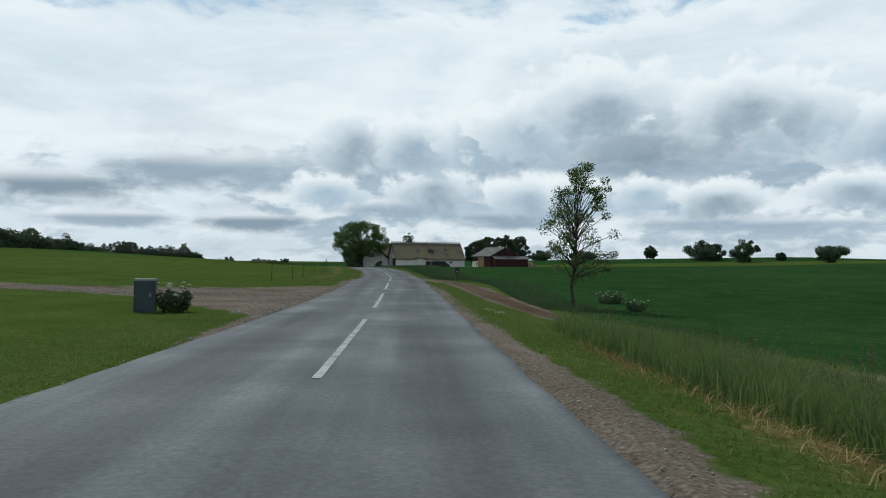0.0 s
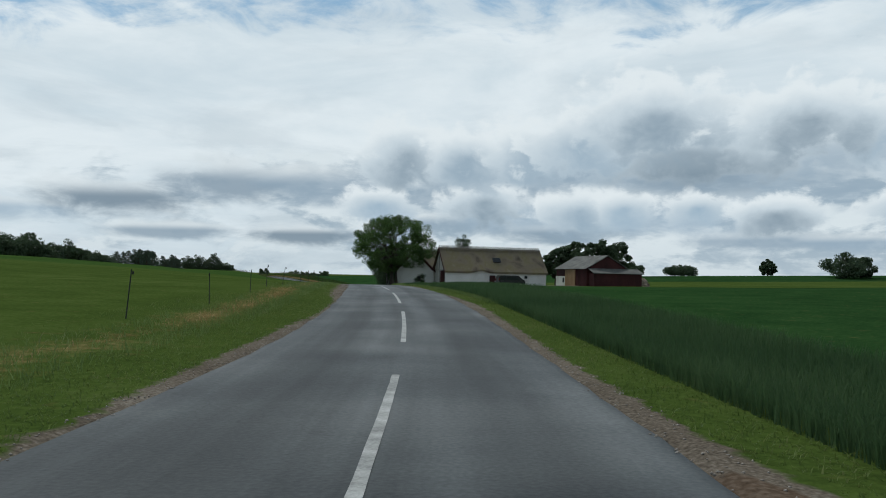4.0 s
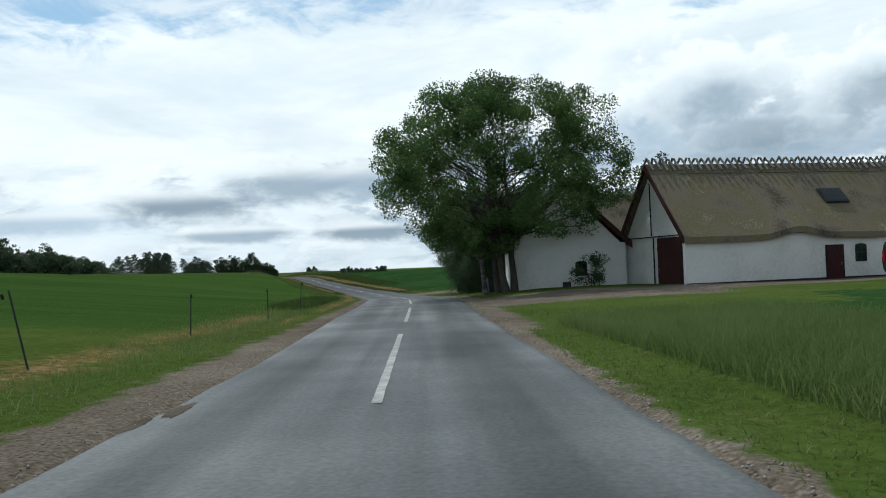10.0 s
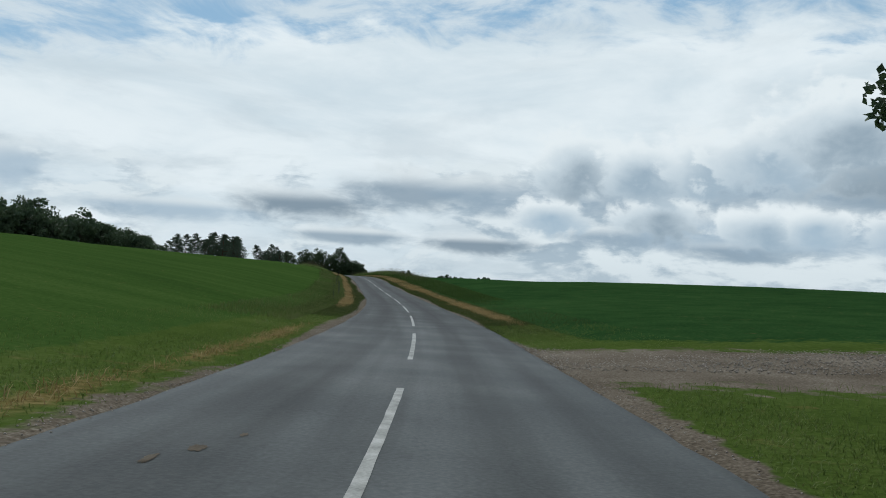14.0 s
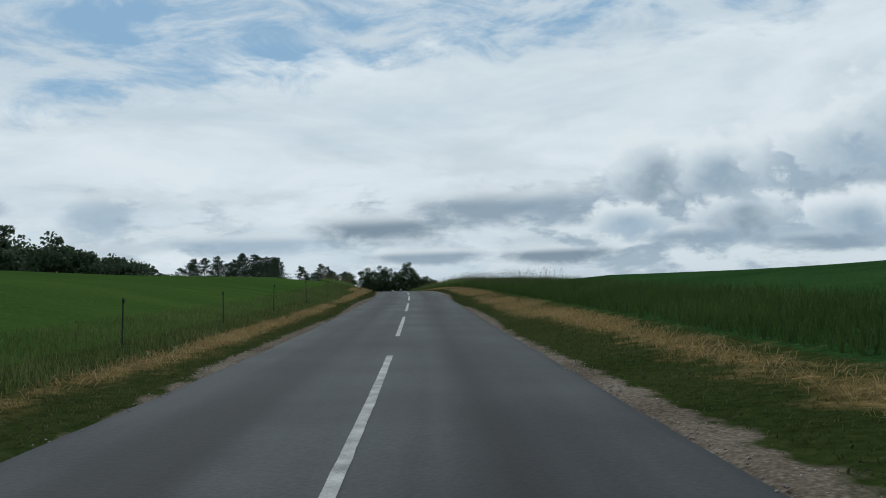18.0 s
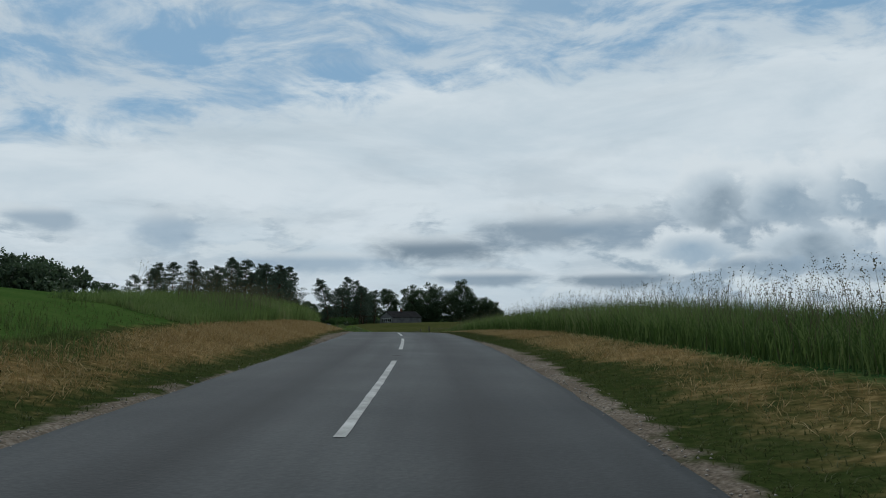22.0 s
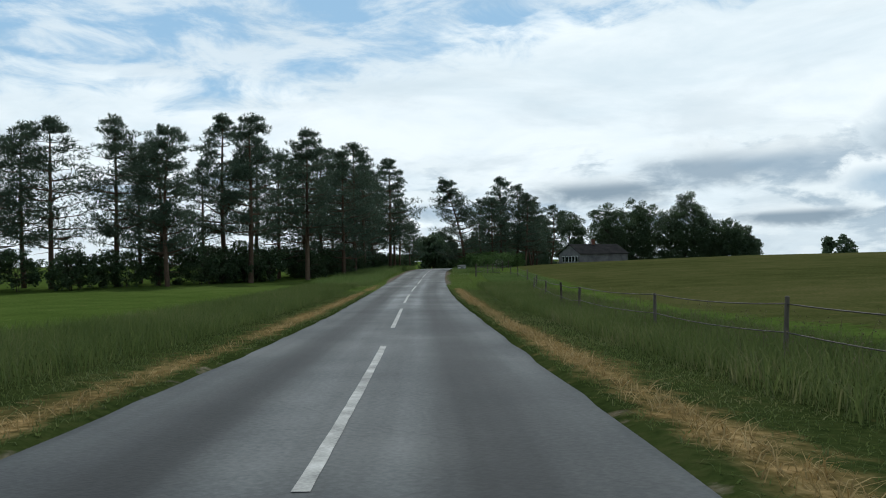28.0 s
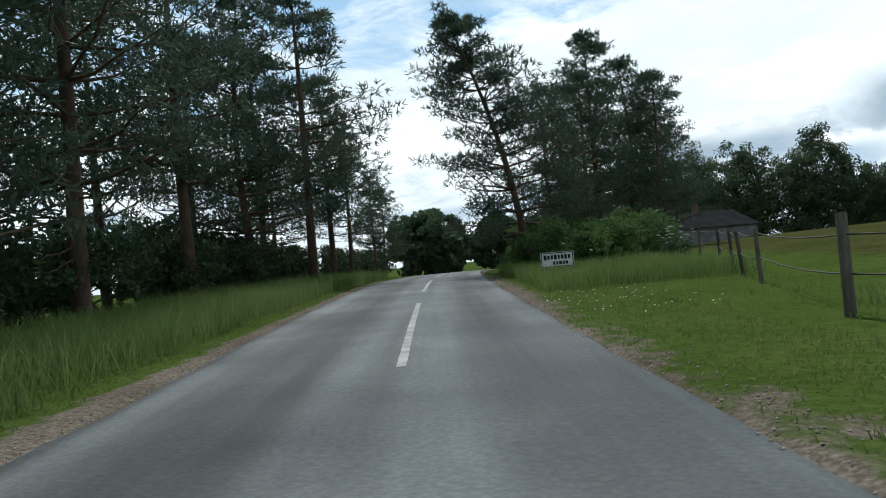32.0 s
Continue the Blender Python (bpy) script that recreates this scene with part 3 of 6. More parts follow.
def tubes(lines, sides=7):
    """Tapered tubes along lines of (x, y, z, radius), as arrays of verts and quads."""
    vs, fs, base = [], [], 0
    turn = np.linspace(0, 2 * np.pi, sides, endpoint=False)
    for line in lines:
        line = np.asarray(line, float)
        p, r = line[:, :3], line[:, 3]
        d = np.gradient(p, axis=0)
        d /= np.linalg.norm(d, axis=1)[:, None] + 1e-9
        ref = np.where(np.abs(d[:, 2:]) > 0.9, [[1.0, 0, 0]], [[0, 0, 1.0]])
        u = np.cross(d, ref)
        u /= np.linalg.norm(u, axis=1)[:, None] + 1e-9
        v = np.cross(d, u)
        ring = p[:, None] + r[:, None, None] * (np.cos(turn)[None, :, None] * u[:, None] + np.sin(turn)[None, :, None] * v[:, None])
        vs.append(ring.reshape(-1, 3))
        for i in range(len(line) - 1):
            for k in range(sides):
                q = (k + 1) % sides
                fs.append((base + i * sides + k, base + i * sides + q, base + (i + 1) * sides + q, base + (i + 1) * sides + k))
        base += len(line) * sides
    return np.concatenate(vs), np.array(fs)


# ---- the road's line and the lie of the land ----
def spline(points, step=1.0):
    """A smooth line through the points, evenly stepped, with its lengths."""
    p = np.array(points, float)
    t = np.r_[0, np.cumsum(np.linalg.norm(np.diff(p[:, :2], axis=0), axis=1))]
    h = np.diff(t)
    n = len(p)
    a = np.zeros((n, n))
    rhs = np.zeros((n, 3))
    a[0, 0] = a[-1, -1] = 1
    for i in range(1, n - 1):
        a[i, i - 1], a[i, i], a[i, i + 1] = h[i - 1], 2 * (h[i - 1] + h[i]), h[i]
        rhs[i] = 6 * ((p[i + 1] - p[i]) / h[i] - (p[i] - p[i - 1]) / h[i - 1])
    m = np.linalg.solve(a, rhs)
    x = np.arange(0, t[-1], step)
    i = np.clip(np.searchsorted(t, x, side="right") - 1, 0, n - 2)
    b, c, d = (t[i + 1] - x)[:, None], (x - t[i])[:, None], h[i][:, None]
    line = m[i] * b**3 / (6 * d) + m[i + 1] * c**3 / (6 * d) + (p[i] / d - m[i] * d / 6) * b + (p[i + 1] / d - m[i + 1] * d / 6) * c
    return line, x


LINE, LINE_S = spline(ROAD)
LINE_S = LINE_S - LINE_S[np.argmin(np.abs(LINE[:, 1] - ROAD[3][1]))]
WAY = np.gradient(LINE[:, :2], axis=0)
WAY /= np.linalg.norm(WAY, axis=1)[:, None]

# Heights over the road, at stations along it (first column) and at distances to either side
LEFT_AT = [-220, -80, -40, -15, -8, -5, -3.3]
LEFT_H = [
    (-200, 2.4, 1.8, 0.9, 0.2, 0.0, -0.05, -0.03),
    (0, 3.0, 2.0, 1.0, 0.15, 0.0, -0.05, -0.03),
    (60, 3.0, 1.9, 1.0, 0.3, 0.05, 0.0, -0.02),
    (104, 3.2, 1.9, 1.0, 0.3, 0.1, 0.0, -0.02),
    (154, 4.6, 3.0, 1.7, 0.5, 0.1, 0.0, -0.02),
    (224, 7.2, 4.8, 2.9, 0.9, 0.25, 0.05, -0.02),
    (286, 9.4, 6.5, 4.1, 1.4, 0.35, 0.05, -0.02),
    (332, 7.8, 5.2, 3.5, 1.4, 0.45, 0.1, -0.02),
    (368, 5.4, 3.7, 2.8, 1.5, 0.7, 0.25, 0.0),
    (403, 4.2, 3.0, 2.5, 1.8, 1.25, 0.5, 0.05),
    (439, 2.8, 2.0, 1.8, 1.6, 1.2, 0.5, 0.05),
    (464, 2.2, 1.6, 1.5, 1.5, 1.25, 0.5, 0.05),
    (486, 1.4, 0.7, 0.4, 0.3, 0.2, 0.05, -0.02),
    (510, 1.0, 0.4, 0.1, 0.0, 0.0, 0.0, -0.02),
    (760, 1.0, 0.5, 0.3, 0.2, 0.1, 0.0, -0.02),
]
RIGHT_AT = [3.3, 5, 8, 15, 40, 80, 220]
RIGHT_H = [
    (-200, -0.1, -0.3, -0.7, -1.0, -0.8, -0.4, -0.4),
    (0, -0.1, -0.3, -0.7, -1.0, -0.8, -0.3, -0.2),
    (38, -0.1, -0.35, -0.85, -1.1, -0.7, -0.1, 0.5),
    (60, -0.05, -0.15, -0.25, -0.3, 0.0, 0.5, 1.4),
    (104, -0.03, -0.05, 0.0, 0.1, 0.3, 0.9, 3.1),
    (154, -0.03, -0.03, 0.05, 0.15, 0.3, 0.9, 3.7),
    (190, -0.03, 0.0, 0.08, 0.2, 0.4, 1.1, 4.2),
    (212, -0.02, 0.15, 0.32, 0.42, 0.6, 1.3, 4.2),
    (240, -0.03, 0.05, 0.15, 0.4, 0.9, 2.0, 4.6),
    (286, -0.02, 0.15, 0.5, 1.2, 2.5, 4.1, 7.2),
    (332, 0.0, 0.25, 0.75, 1.6, 3.0, 4.0, 4.6),
    (403, 0.0, 0.25, 0.6, 0.6, 0.1, -1.5, -6.0),
    (457, -0.03, -0.1, -0.12, 0.1, 0.9, 1.4, -4.0),
    (510, -0.03, -0.2, -0.3, -0.05, 1.0, 1.7, 0.2),
    (561, -0.02, 0.0, 0.02, 0.4, 1.3, 1.8, 1.2),
    (760, 0.0, 0.1, 0.3, 0.5, 1.0, 1.0, 1.0),
]
# Half the asphalt's width to the left and to the right of the line
EDGE_S = [-200, 0, 12, 30, 42, 57, 110, 125, 160, 178, 192, 224, 242, 262, 300, 350, 385, 425, 455, 510, 530, 548, 565, 760]
EDGE_L = [2.55, 2.55, 2.6, 2.45, 2.3, 2.6, 2.5, 2.3, 2.3, 2.1, 2.4, 2.65, 2.8, 2.8, 2.6, 2.55, 2.65, 2.85, 2.65, 2.2, 2.4, 2.65, 2.65, 2.4]
EDGE_R = [2.4, 2.4, 2.45, 2.38, 2.36, 2.42, 2.55, 2.35, 2.3, 2.4, 2.35, 2.85, 3.1, 3.15, 2.75, 2.7, 2.75, 2.75, 2.45, 2.42, 2.4, 2.33, 2.2, 2.3]


def rim_shift(s, lat):
    """By how much the asphalt's edge on that side lies further out than 2.75 m."""
    return np.where(lat < 0, np.interp(s, EDGE_S, EDGE_L), np.interp(s, EDGE_S, EDGE_R)) - 2.75


def smooth_table(rows, at, s, lat):
    rows = np.array(rows, float)
    s0, h = rows[:, 0], rows[:, 1:]
    i = np.clip(np.searchsorted(s0, s, side="right") - 1, 0, len(s0) - 2)
    f = np.clip((s - s0[i]) / (s0[i + 1] - s0[i]), 0, 1)
    f = f * f * (3 - 2 * f)
    at = np.array(at, float)
    j = np.clip(np.searchsorted(at, lat, side="right") - 1, 0, len(at) - 2)
    g = np.clip((lat - at[j]) / (at[j + 1] - at[j]), 0, 1)
    return (h[i, j] * (1 - g) + h[i, j + 1] * g) * (1 - f) + (h[i + 1, j] * (1 - g) + h[i + 1, j + 1] * g) * f


def road_z(s):
    return np.interp(s, LINE_S, LINE[:, 2])


def land(s, lat):
    """The ground's height, without the small unevenness."""
    s, lat = np.asarray(s, float), np.asarray(lat, float)
    left, right = smooth_table(LEFT_H, LEFT_AT, s, lat), smooth_table(RIGHT_H, RIGHT_AT, s, lat)
    side = np.where(lat < 0, left, right)
    flat_part = np.clip((np.abs(lat) - 2.6) / 0.7, 0, 1)
    return road_z(s) + side * flat_part


def spot(s, lat, up=0.0):
    """The place at s metres along the road and lat metres to its right."""
    s, lat = np.asarray(s, float), np.asarray(lat, float)
    x, y = np.interp(s, LINE_S, LINE[:, 0]), np.interp(s, LINE_S, LINE[:, 1])
    wx, wy = np.interp(s, LINE_S, WAY[:, 0]), np.interp(s, LINE_S, WAY[:, 1])
    return np.stack([x + wy * lat, y - wx * lat, land(s, lat) + up], -1)


def along(x, y):
    """The way along the road and the distance to its right of a place."""
    d = (LINE[:, 0] - x) ** 2 + (LINE[:, 1] - y) ** 2
    i = int(d.argmin())
    vx, vy = x - LINE[i, 0], y - LINE[i, 1]
    return LINE_S[i] + vx * WAY[i, 0] + vy * WAY[i, 1], vx * WAY[i, 1] - vy * WAY[i, 0]


def ground_at(x, y):
    s, lat = along(x, y)
    return float(land(s, lat))


def heading(s):
    """The road's direction in degrees to the left of +y."""
    return math.degrees(math.atan2(-np.interp(s, LINE_S, WAY[:, 0]), np.interp(s, LINE_S, WAY[:, 1])))


def soft_box(s, lat, s0, s1, l0, l1, es=3.0, el=0.5):
    """1 inside a stretch of the plan, falling to 0 over its edges."""
    a = np.clip((s - s0) / es + 0.5, 0, 1) * np.clip((s1 - s) / es + 0.5, 0, 1)
    b = np.clip((lat - l0) / el + 0.5, 0, 1) * np.clip((l1 - lat) / el + 0.5, 0, 1)
    return a * b


BARN, BARN_TURN = (-14.8, 206.95), 21.1
TRACK_S = [-40, 5, 12, 16.5, 20, 24, 28, 34, 41, 49, 56, 62, 67, 72]
TRACK_LAT = [19, 16, 12.6, 9.8, 8.2, 7.0, 6.4, 6.0, 5.7, 5.2, 4.7, 4.2, 3.7, 2.4]
TRACK_HALF = [1.2, 1.2, 1.2, 1.3, 1.3, 1.3, 1.4, 1.5, 1.45, 1.3, 1.1, 1.0, 1.0, 0.9]
# The gravel bay on the left: where it begins and ends along the road, by the distance from it
BAY_AT = [2.4, 2.7, 5.0, 7.0, 9.0, 13.5, 40]
BAY_FROM = [18, 19.9, 23.5, 26.8, 29.3, 31.2, 33]
BAY_TO = [45, 44.4, 42.5, 39.2, 37.6, 35.0, 36]


def covers(s, lat):
    """How far each cover takes the ground at a place."""
    c = {}
    half = np.interp(s, TRACK_S, TRACK_HALF)
    off = np.abs(lat - np.interp(s, TRACK_S, TRACK_LAT))
    on_track = (s > -40) * (s < 74)
    c["track"] = np.clip((half * 0.66 - off) / 0.5 + 0.5, 0, 1) * on_track
    lane = np.clip((half - off) / 0.5 + 0.5, 0, 1) * on_track
    lane = np.maximum(lane, soft_box(s, lat, 54, 74, 2.4, 4.4, 5.0, 1.0) * (lat < np.interp(s, TRACK_S, TRACK_LAT)))
    bay = np.clip((s - np.interp(-lat, BAY_AT, BAY_FROM)) / 1.6 + 0.5, 0, 1) * np.clip((np.interp(-lat, BAY_AT, BAY_TO) - s) / 1.6 + 0.5, 0, 1) * (lat < -2.2)
    wide = 0.25 * np.sin(s * 0.21) + 0.2 * np.sin(s * 0.083 + 1)
    out = np.abs(lat) - rim_shift(s, lat) - wide * np.where(lat < 0, -1, 1) * 0.8
    g = soft_box(s, out, -300, 800, 2.2, 3.1, 3.0, 0.4) * np.interp(s, [255, 280, 470, 485, 545, 556], [1, 0.8, 0.8, 0.3, 0.3, 1])
    g = np.maximum(g, np.maximum(lane, bay) * 0.9)
    for b in ((197, 206.5, 2.4, 13.5), (205, 219, 2.4, 3.8), (216, 230, 2.4, 3.9), (246.2, 254.5, 2.4, 24), (184, 198, 2.4, 3.5), (-40, 42, 2.3, 2.95), (104, 246, -3.2, -2.2), (552, 590, 2.2, 2.7)):
        g = np.maximum(g, soft_box(s, lat, *b, es=4.0, el=1.2))
    # The yard in front of the barn
    p = spot(s, lat)
    dx, dy = p[..., 0] - BARN[0], p[..., 1] - BARN[1]
    ca, sb2 = math.cos(radians(BARN_TURN)), math.sin(radians(BARN_TURN))
    g = np.maximum(g, soft_box(dx * ca + dy * sb2, -dx * sb2 + dy * ca, -9, 34, -5.6, 1.0, 2.5, 1.2))
    c["gravel"] = g
    d = np.zeros_like(s)
    for b in ((-30, 18, 4.1, 4.9), (268, 336, 4.4, 5.4), (330, 382, 3.8, 5.6), (378, 452, 4.0, 5.9), (372, 474, -5.5, -3.6), (486, 538, 2.8, 3.5), (482, 545, -3.4, -2.75), (60, 200, -6.2, -4.8), (186, 262, -4.2, -3.5), (282, 376, -4.6, -3.7)):
        d = np.maximum(d, soft_box(s, lat, *b, es=12.0, el=min(0.9, 0.6 * (b[3] - b[2]))))
    d = d * np.where(lat > 0, np.interp(s, [325, 345, 440, 470], [1.0, 0.8, 0.8, 1.0]), 1.0)
    patch = np.sin(s * 0.37 + lat * 1.3) + np.sin(s * 0.91 + 2.0) + np.sin(s * 0.163 + lat * 0.7 + 1.0)
    steady = soft_box(s, lat, 396, 474, -6.0, -3.2, 8.0, 0.5)
    c["dry"] = np.clip(d * (0.72 + 0.14 * patch) + 0.4 * steady * d, 0, 1) * np.interp(s, [262, 282], [0.66, 1.0])
    # The stretch of verge that has cloud shade in its ground colour
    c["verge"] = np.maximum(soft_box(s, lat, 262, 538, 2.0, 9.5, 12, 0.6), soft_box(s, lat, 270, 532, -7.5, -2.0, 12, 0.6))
    c["dark_crop"] = np.maximum(soft_box(s, lat, -300, 162, 7.0, 400, 4, 1.5) * (lat > np.interp(s, TRACK_S, np.array(TRACK_LAT) + 2.6)), np.maximum(np.maximum(soft_box(s, lat, 66, 126, 4.5, 60, 6, 0.8), soft_box(s, lat, 118, 188, 8.3, 60, 6, 1.0)), np.maximum(soft_box(s, lat, 150, 194, 14, 400, 6, 2.0), soft_box(s, lat, 258, 440, 5.7, 400, 6, 0.8))))
    c["crop"] = soft_box(s, lat, 188, 470, -500, -6.0, 10, 0.8)
    c["meadow"] = soft_box(s, lat, 444, 640, 11, 400, 8, 2.0) * 0.9
    c["soil"] = soft_box(s, lat, 126, 168, 5.7, 7.9, 4, 1.0) * 0.68
    return c


# ---- ground ----
LATS = [0, 1.4, 2.45, 2.72, 2.95, 3.4, 3.8, 4.3, 4.9, 5.5, 6.2, 7.0, 7.9, 9, 10.5, 12.5, 15, 18, 22, 27, 34, 43, 55, 70, 90, 115, 150, 185, 220]
cols = np.array([-v for v in LATS[:0:-1]] + LATS, float)
rows_s = np.concatenate([np.arange(-190, -12, 8.0), np.arange(-12, 600, 1.6), np.arange(600, 765, 8.0)])
gs, gl = np.meshgrid(rows_s, cols, indexing="ij")
base_l = np.abs(gl)
gl = gl + np.sign(gl) * rim_shift(gs, gl) * np.clip(base_l / 2.4, 0, 1) * np.clip((6.2 - base_l) / 2.8, 0, 1)
gp = spot(gs, gl)
bumpy = np.array([[noise.noise((x * 0.35, y * 0.35, 3.0)) * 0.05 + noise.noise((x * 0.06, y * 0.06, 9.0)) * 0.22 for x, y in zip(r[:, 0], r[:, 1])] for r in gp])
gp[..., 2] += bumpy * np.clip((np.abs(gl) - 3.2) / 6.0, 0, 1) - 0.07 * (base_l < 2.8)
nr, nc = gs.shape
gverts = gp.reshape(-1, 3)
gi = np.arange(nr * nc).reshape(nr, nc)
gfaces = np.stack([gi[:-1, :-1], gi[:-1, 1:], gi[1:, 1:], gi[1:, :-1]], -1).reshape(-1, 4)
# The rest of the land to the horizon, drawn out from the edge of the sheet
loop = np.concatenate([gi[:, 0], gi[-1, 1:], gi[::-1, -1][1:], gi[0, ::-1][1:-1]])[::-1]
middle = spot(280.0, 0.0)
ring_prev, more_v, more_f, count = loop, [], [], len(gverts)
for grow in (1.3, 1.8, 2.8, 5.0, 9.0, 16.0):
    edge = gverts[loop].copy()
    out_xy = middle[:2] + (edge[:, :2] - middle[:2]) * grow
    k = min(1.0, (grow - 1) / 6.0)
    z = edge[:, 2] * (1 - k) + (-9.0 - 6 * k) * k
    more_v.append(np.column_stack([out_xy, z]))
    ring = np.arange(count, count + len(loop))
    count += len(loop)
    nxt, prv = np.roll(ring, -1), np.roll(ring_prev, -1)
    more_f.append(np.stack([ring_prev, prv, nxt, ring], -1))
    ring_prev = ring
gme = array_mesh("ground", np.concatenate([gverts] + more_v), np.concatenate([gfaces[:, ::-1]] + more_f), M["ground"], smooth=True)
extra = count - len(gverts)
for key, value in covers(gs.ravel(), gl.ravel()).items():
    tail = value[loop]
    at = gme.attributes.new(key, "FLOAT", "POINT")
    at.data.foreach_set("value", np.concatenate([value] + [tail] * 6).astype(np.float32))
ground = tagged(new("ground", gme), "rolling farmland with green fields, verges and gravel", "ground", kind="structure")

# ---- road ----
HALF = 2.75
road_s = np.arange(-150, 700, 0.8)
road_l = np.array([-2.75, -2.6, -2.2, -1.7, -1.2, -0.7, -0.25, 0.25, 0.7, 1.2, 1.7, 2.2, 2.6, 2.75])
rs, rl = np.meshgrid(road_s, road_l, indexing="ij")
rl = rl * (1 + rim_shift(rs, rl) / 2.75)
wob = np.array([noise.noise((s * 0.5, 2.0, 0)) * 0.05 + noise.noise((s * 1.9, 5.0, 0)) * 0.05 + noise.noise((s * 0.05, 7.0, 0)) * 0.05 for s in road_s])
wob2 = np.array([noise.noise((s * 0.5, 12.0, 0)) * 0.05 + noise.noise((s * 1.9, 15.0, 0)) * 0.05 + noise.noise((s * 0.05, 17.0, 0)) * 0.05 for s in road_s])
rl = rl + wob[:, None] * (np.abs(road_l + 2.75) < 0.2) + wob2[:, None] * (np.abs(road_l - 2.75) < 0.2)
rp = spot(rs, np.clip(rl, -2.4, 2.4))
true = spot(rs, rl)
rp[..., :2] = true[..., :2]
rp[..., 2] += 0.012 - 0.012 * np.abs(rl) / 2.75
n1, n2 = rs.shape
ri = np.arange(n1 * n2).reshape(n1, n2)
rfaces = np.stack([ri[:-1, :-1], ri[:-1, 1:], ri[1:, 1:], ri[1:, :-1]], -1).reshape(-1, 4)[:, ::-1]
# Broken outer rims go down into the shoulder
rim = rp[:, [0, -1]].copy()
rim[..., 2] -= 0.12
rim[:, 0, :2] += (rp[:, 0, :2] - rp[:, 1, :2]) * 0.15
rim[:, 1, :2] += (rp[:, -1, :2] - rp[:, -2, :2]) * 0.15
b0 = n1 * n2
ra = np.arange(n1) * 2 + b0
side_a = np.stack([ri[:-1, 0], ri[1:, 0], ra[1:], ra[:-1]], -1)[:, ::-1]
side_b = np.stack([ri[:-1, -1], ra[:-1] + 1, ra[1:] + 1, ri[1:, -1]], -1)[:, ::-1]
rme = array_mesh("road", np.concatenate([rp.reshape(-1, 3), rim.reshape(-1, 3)]), np.concatenate([rfaces, side_a, side_b]), M["asphalt"], smooth=True)
tone_l = 1.0 + 0.10 * np.exp(-((np.abs(rl) - 0.75) / 0.3) ** 2) + 0.12 * np.exp(-((np.abs(rl) - 2.1) / 0.35) ** 2) - 0.16 * np.exp(-((np.abs(rl) - 1.4) / 0.35) ** 2)
# Second stretch: newer asphalt, darkened further for cloud shade, with polished tracks beside dark lane middles
# The dip at 60 to 95 m is cloud shade put into the tone
tone_l = tone_l * np.interp(rs, [-200, 20, 60, 95, 130, 190, 235, 275, 300, 440, 480, 520, 580], [1.25, 1.22, 0.82, 0.85, 1.05, 1.25, 1.0, 0.46, 0.38, 0.36, 0.62, 1.0, 1.3])
worn = np.interp(rs, [-200, 255, 285, 540, 570], [0.35, 0.35, 1, 1, 0.4])
tone_l = tone_l * (1 - 0.58 * worn * np.exp(-((rl - 1.25) / 0.45) ** 2)) * (1 - 0.56 * worn * np.exp(-((rl + 1.25) / 0.5) ** 2)) * (1 + 0.5 * worn * np.exp(-((np.abs(rl) - 0.45) / 0.3) ** 2))
at = rme.attributes.new("lane", "FLOAT", "POINT")
at.data.foreach_set("value", np.concatenate([tone_l.ravel(), np.ones(2 * n1)]).astype(np.float32))
at = rme.attributes.new("way", "FLOAT_VECTOR", "POINT")
at.data.foreach_set("vector", np.concatenate([np.stack([rl, rs, rs * 0], -1).reshape(-1, 3), np.zeros((2 * n1, 3))]).astype(np.float32).ravel())
road = tagged(new("road", rme), "grey worn asphalt country road with ragged edges", "road", kind="structure")

# Centre line dashes, worn at their edges
DASHES = [8.8 + 14.995 * k for k in range(-4, 44)]


def dash(start, length=10.0, half=0.055):
    n = 26
    vs = []
    for k in range(n):
        s = start + length * k / (n - 1)
        w1, w2 = half + rng.normal(0, 0.0025), half + rng.normal(0, 0.0025)
        for lat in (-w1, w2):
            p = spot(s, lat)
            vs.append((p[0], p[1], p[2] + 0.017))
    fs = [(2 * k, 2 * k + 1, 2 * k + 3, 2 * k + 2) for k in range(n - 1)]
    part("lane_dash", mesh_of("lane_dash", vs, fs, M["marking"]), road, "worn white painted dash")


for s in DASHES:
    dash(s)


# Repairs, a drain, mud and a small litter of dark stains lying on the asphalt
def road_patch(s, lat, long, wide, mat, label):
    n = 34
    vs = []
    for k in range(n):
        a = 2 * math.pi * k / n
        r = 1 + 0.55 * noise.noise((math.cos(a) * 2.6 + s, math.sin(a) * 2.6, lat)) + float(rng.uniform(-0.16, 0.16))
        ps, pl = s + math.cos(a) * long * r, lat + math.sin(a) * wide * r
        p = spot(ps, np.clip(pl, -2.2, 2.2))
        q = spot(ps, pl)
        vs.append((q[0], q[1], p[2] + 0.017 - 0.012 * abs(pl) / 2.75))
    part("road_patch", mesh_of("road_patch", vs, [tuple(range(n))[::-1]], mat), road, label)


# One repair, then a small dark disc that stands for a drain
for s, lat, long, wide in ((453.6, -2.0, 1.3, 0.32), (395.6, -0.02, 0.14, 0.12)):
    road_patch(s, lat, long, wide, M["patch_tar"], "dark repair patch in the asphalt")
for s, lat, long, wide in ((173.9, -2.0, 0.5, 0.10), (173.2, -2.15, 0.35, 0.07), (238.7, -1.4, 0.12, 0.07), (238.2, -1.62, 0.16, 0.04), (239.4, -1.2, 0.09, 0.035)):
    road_patch(s, lat, long, wide, M["road_dirt"], "dried mud trodden onto the asphalt")

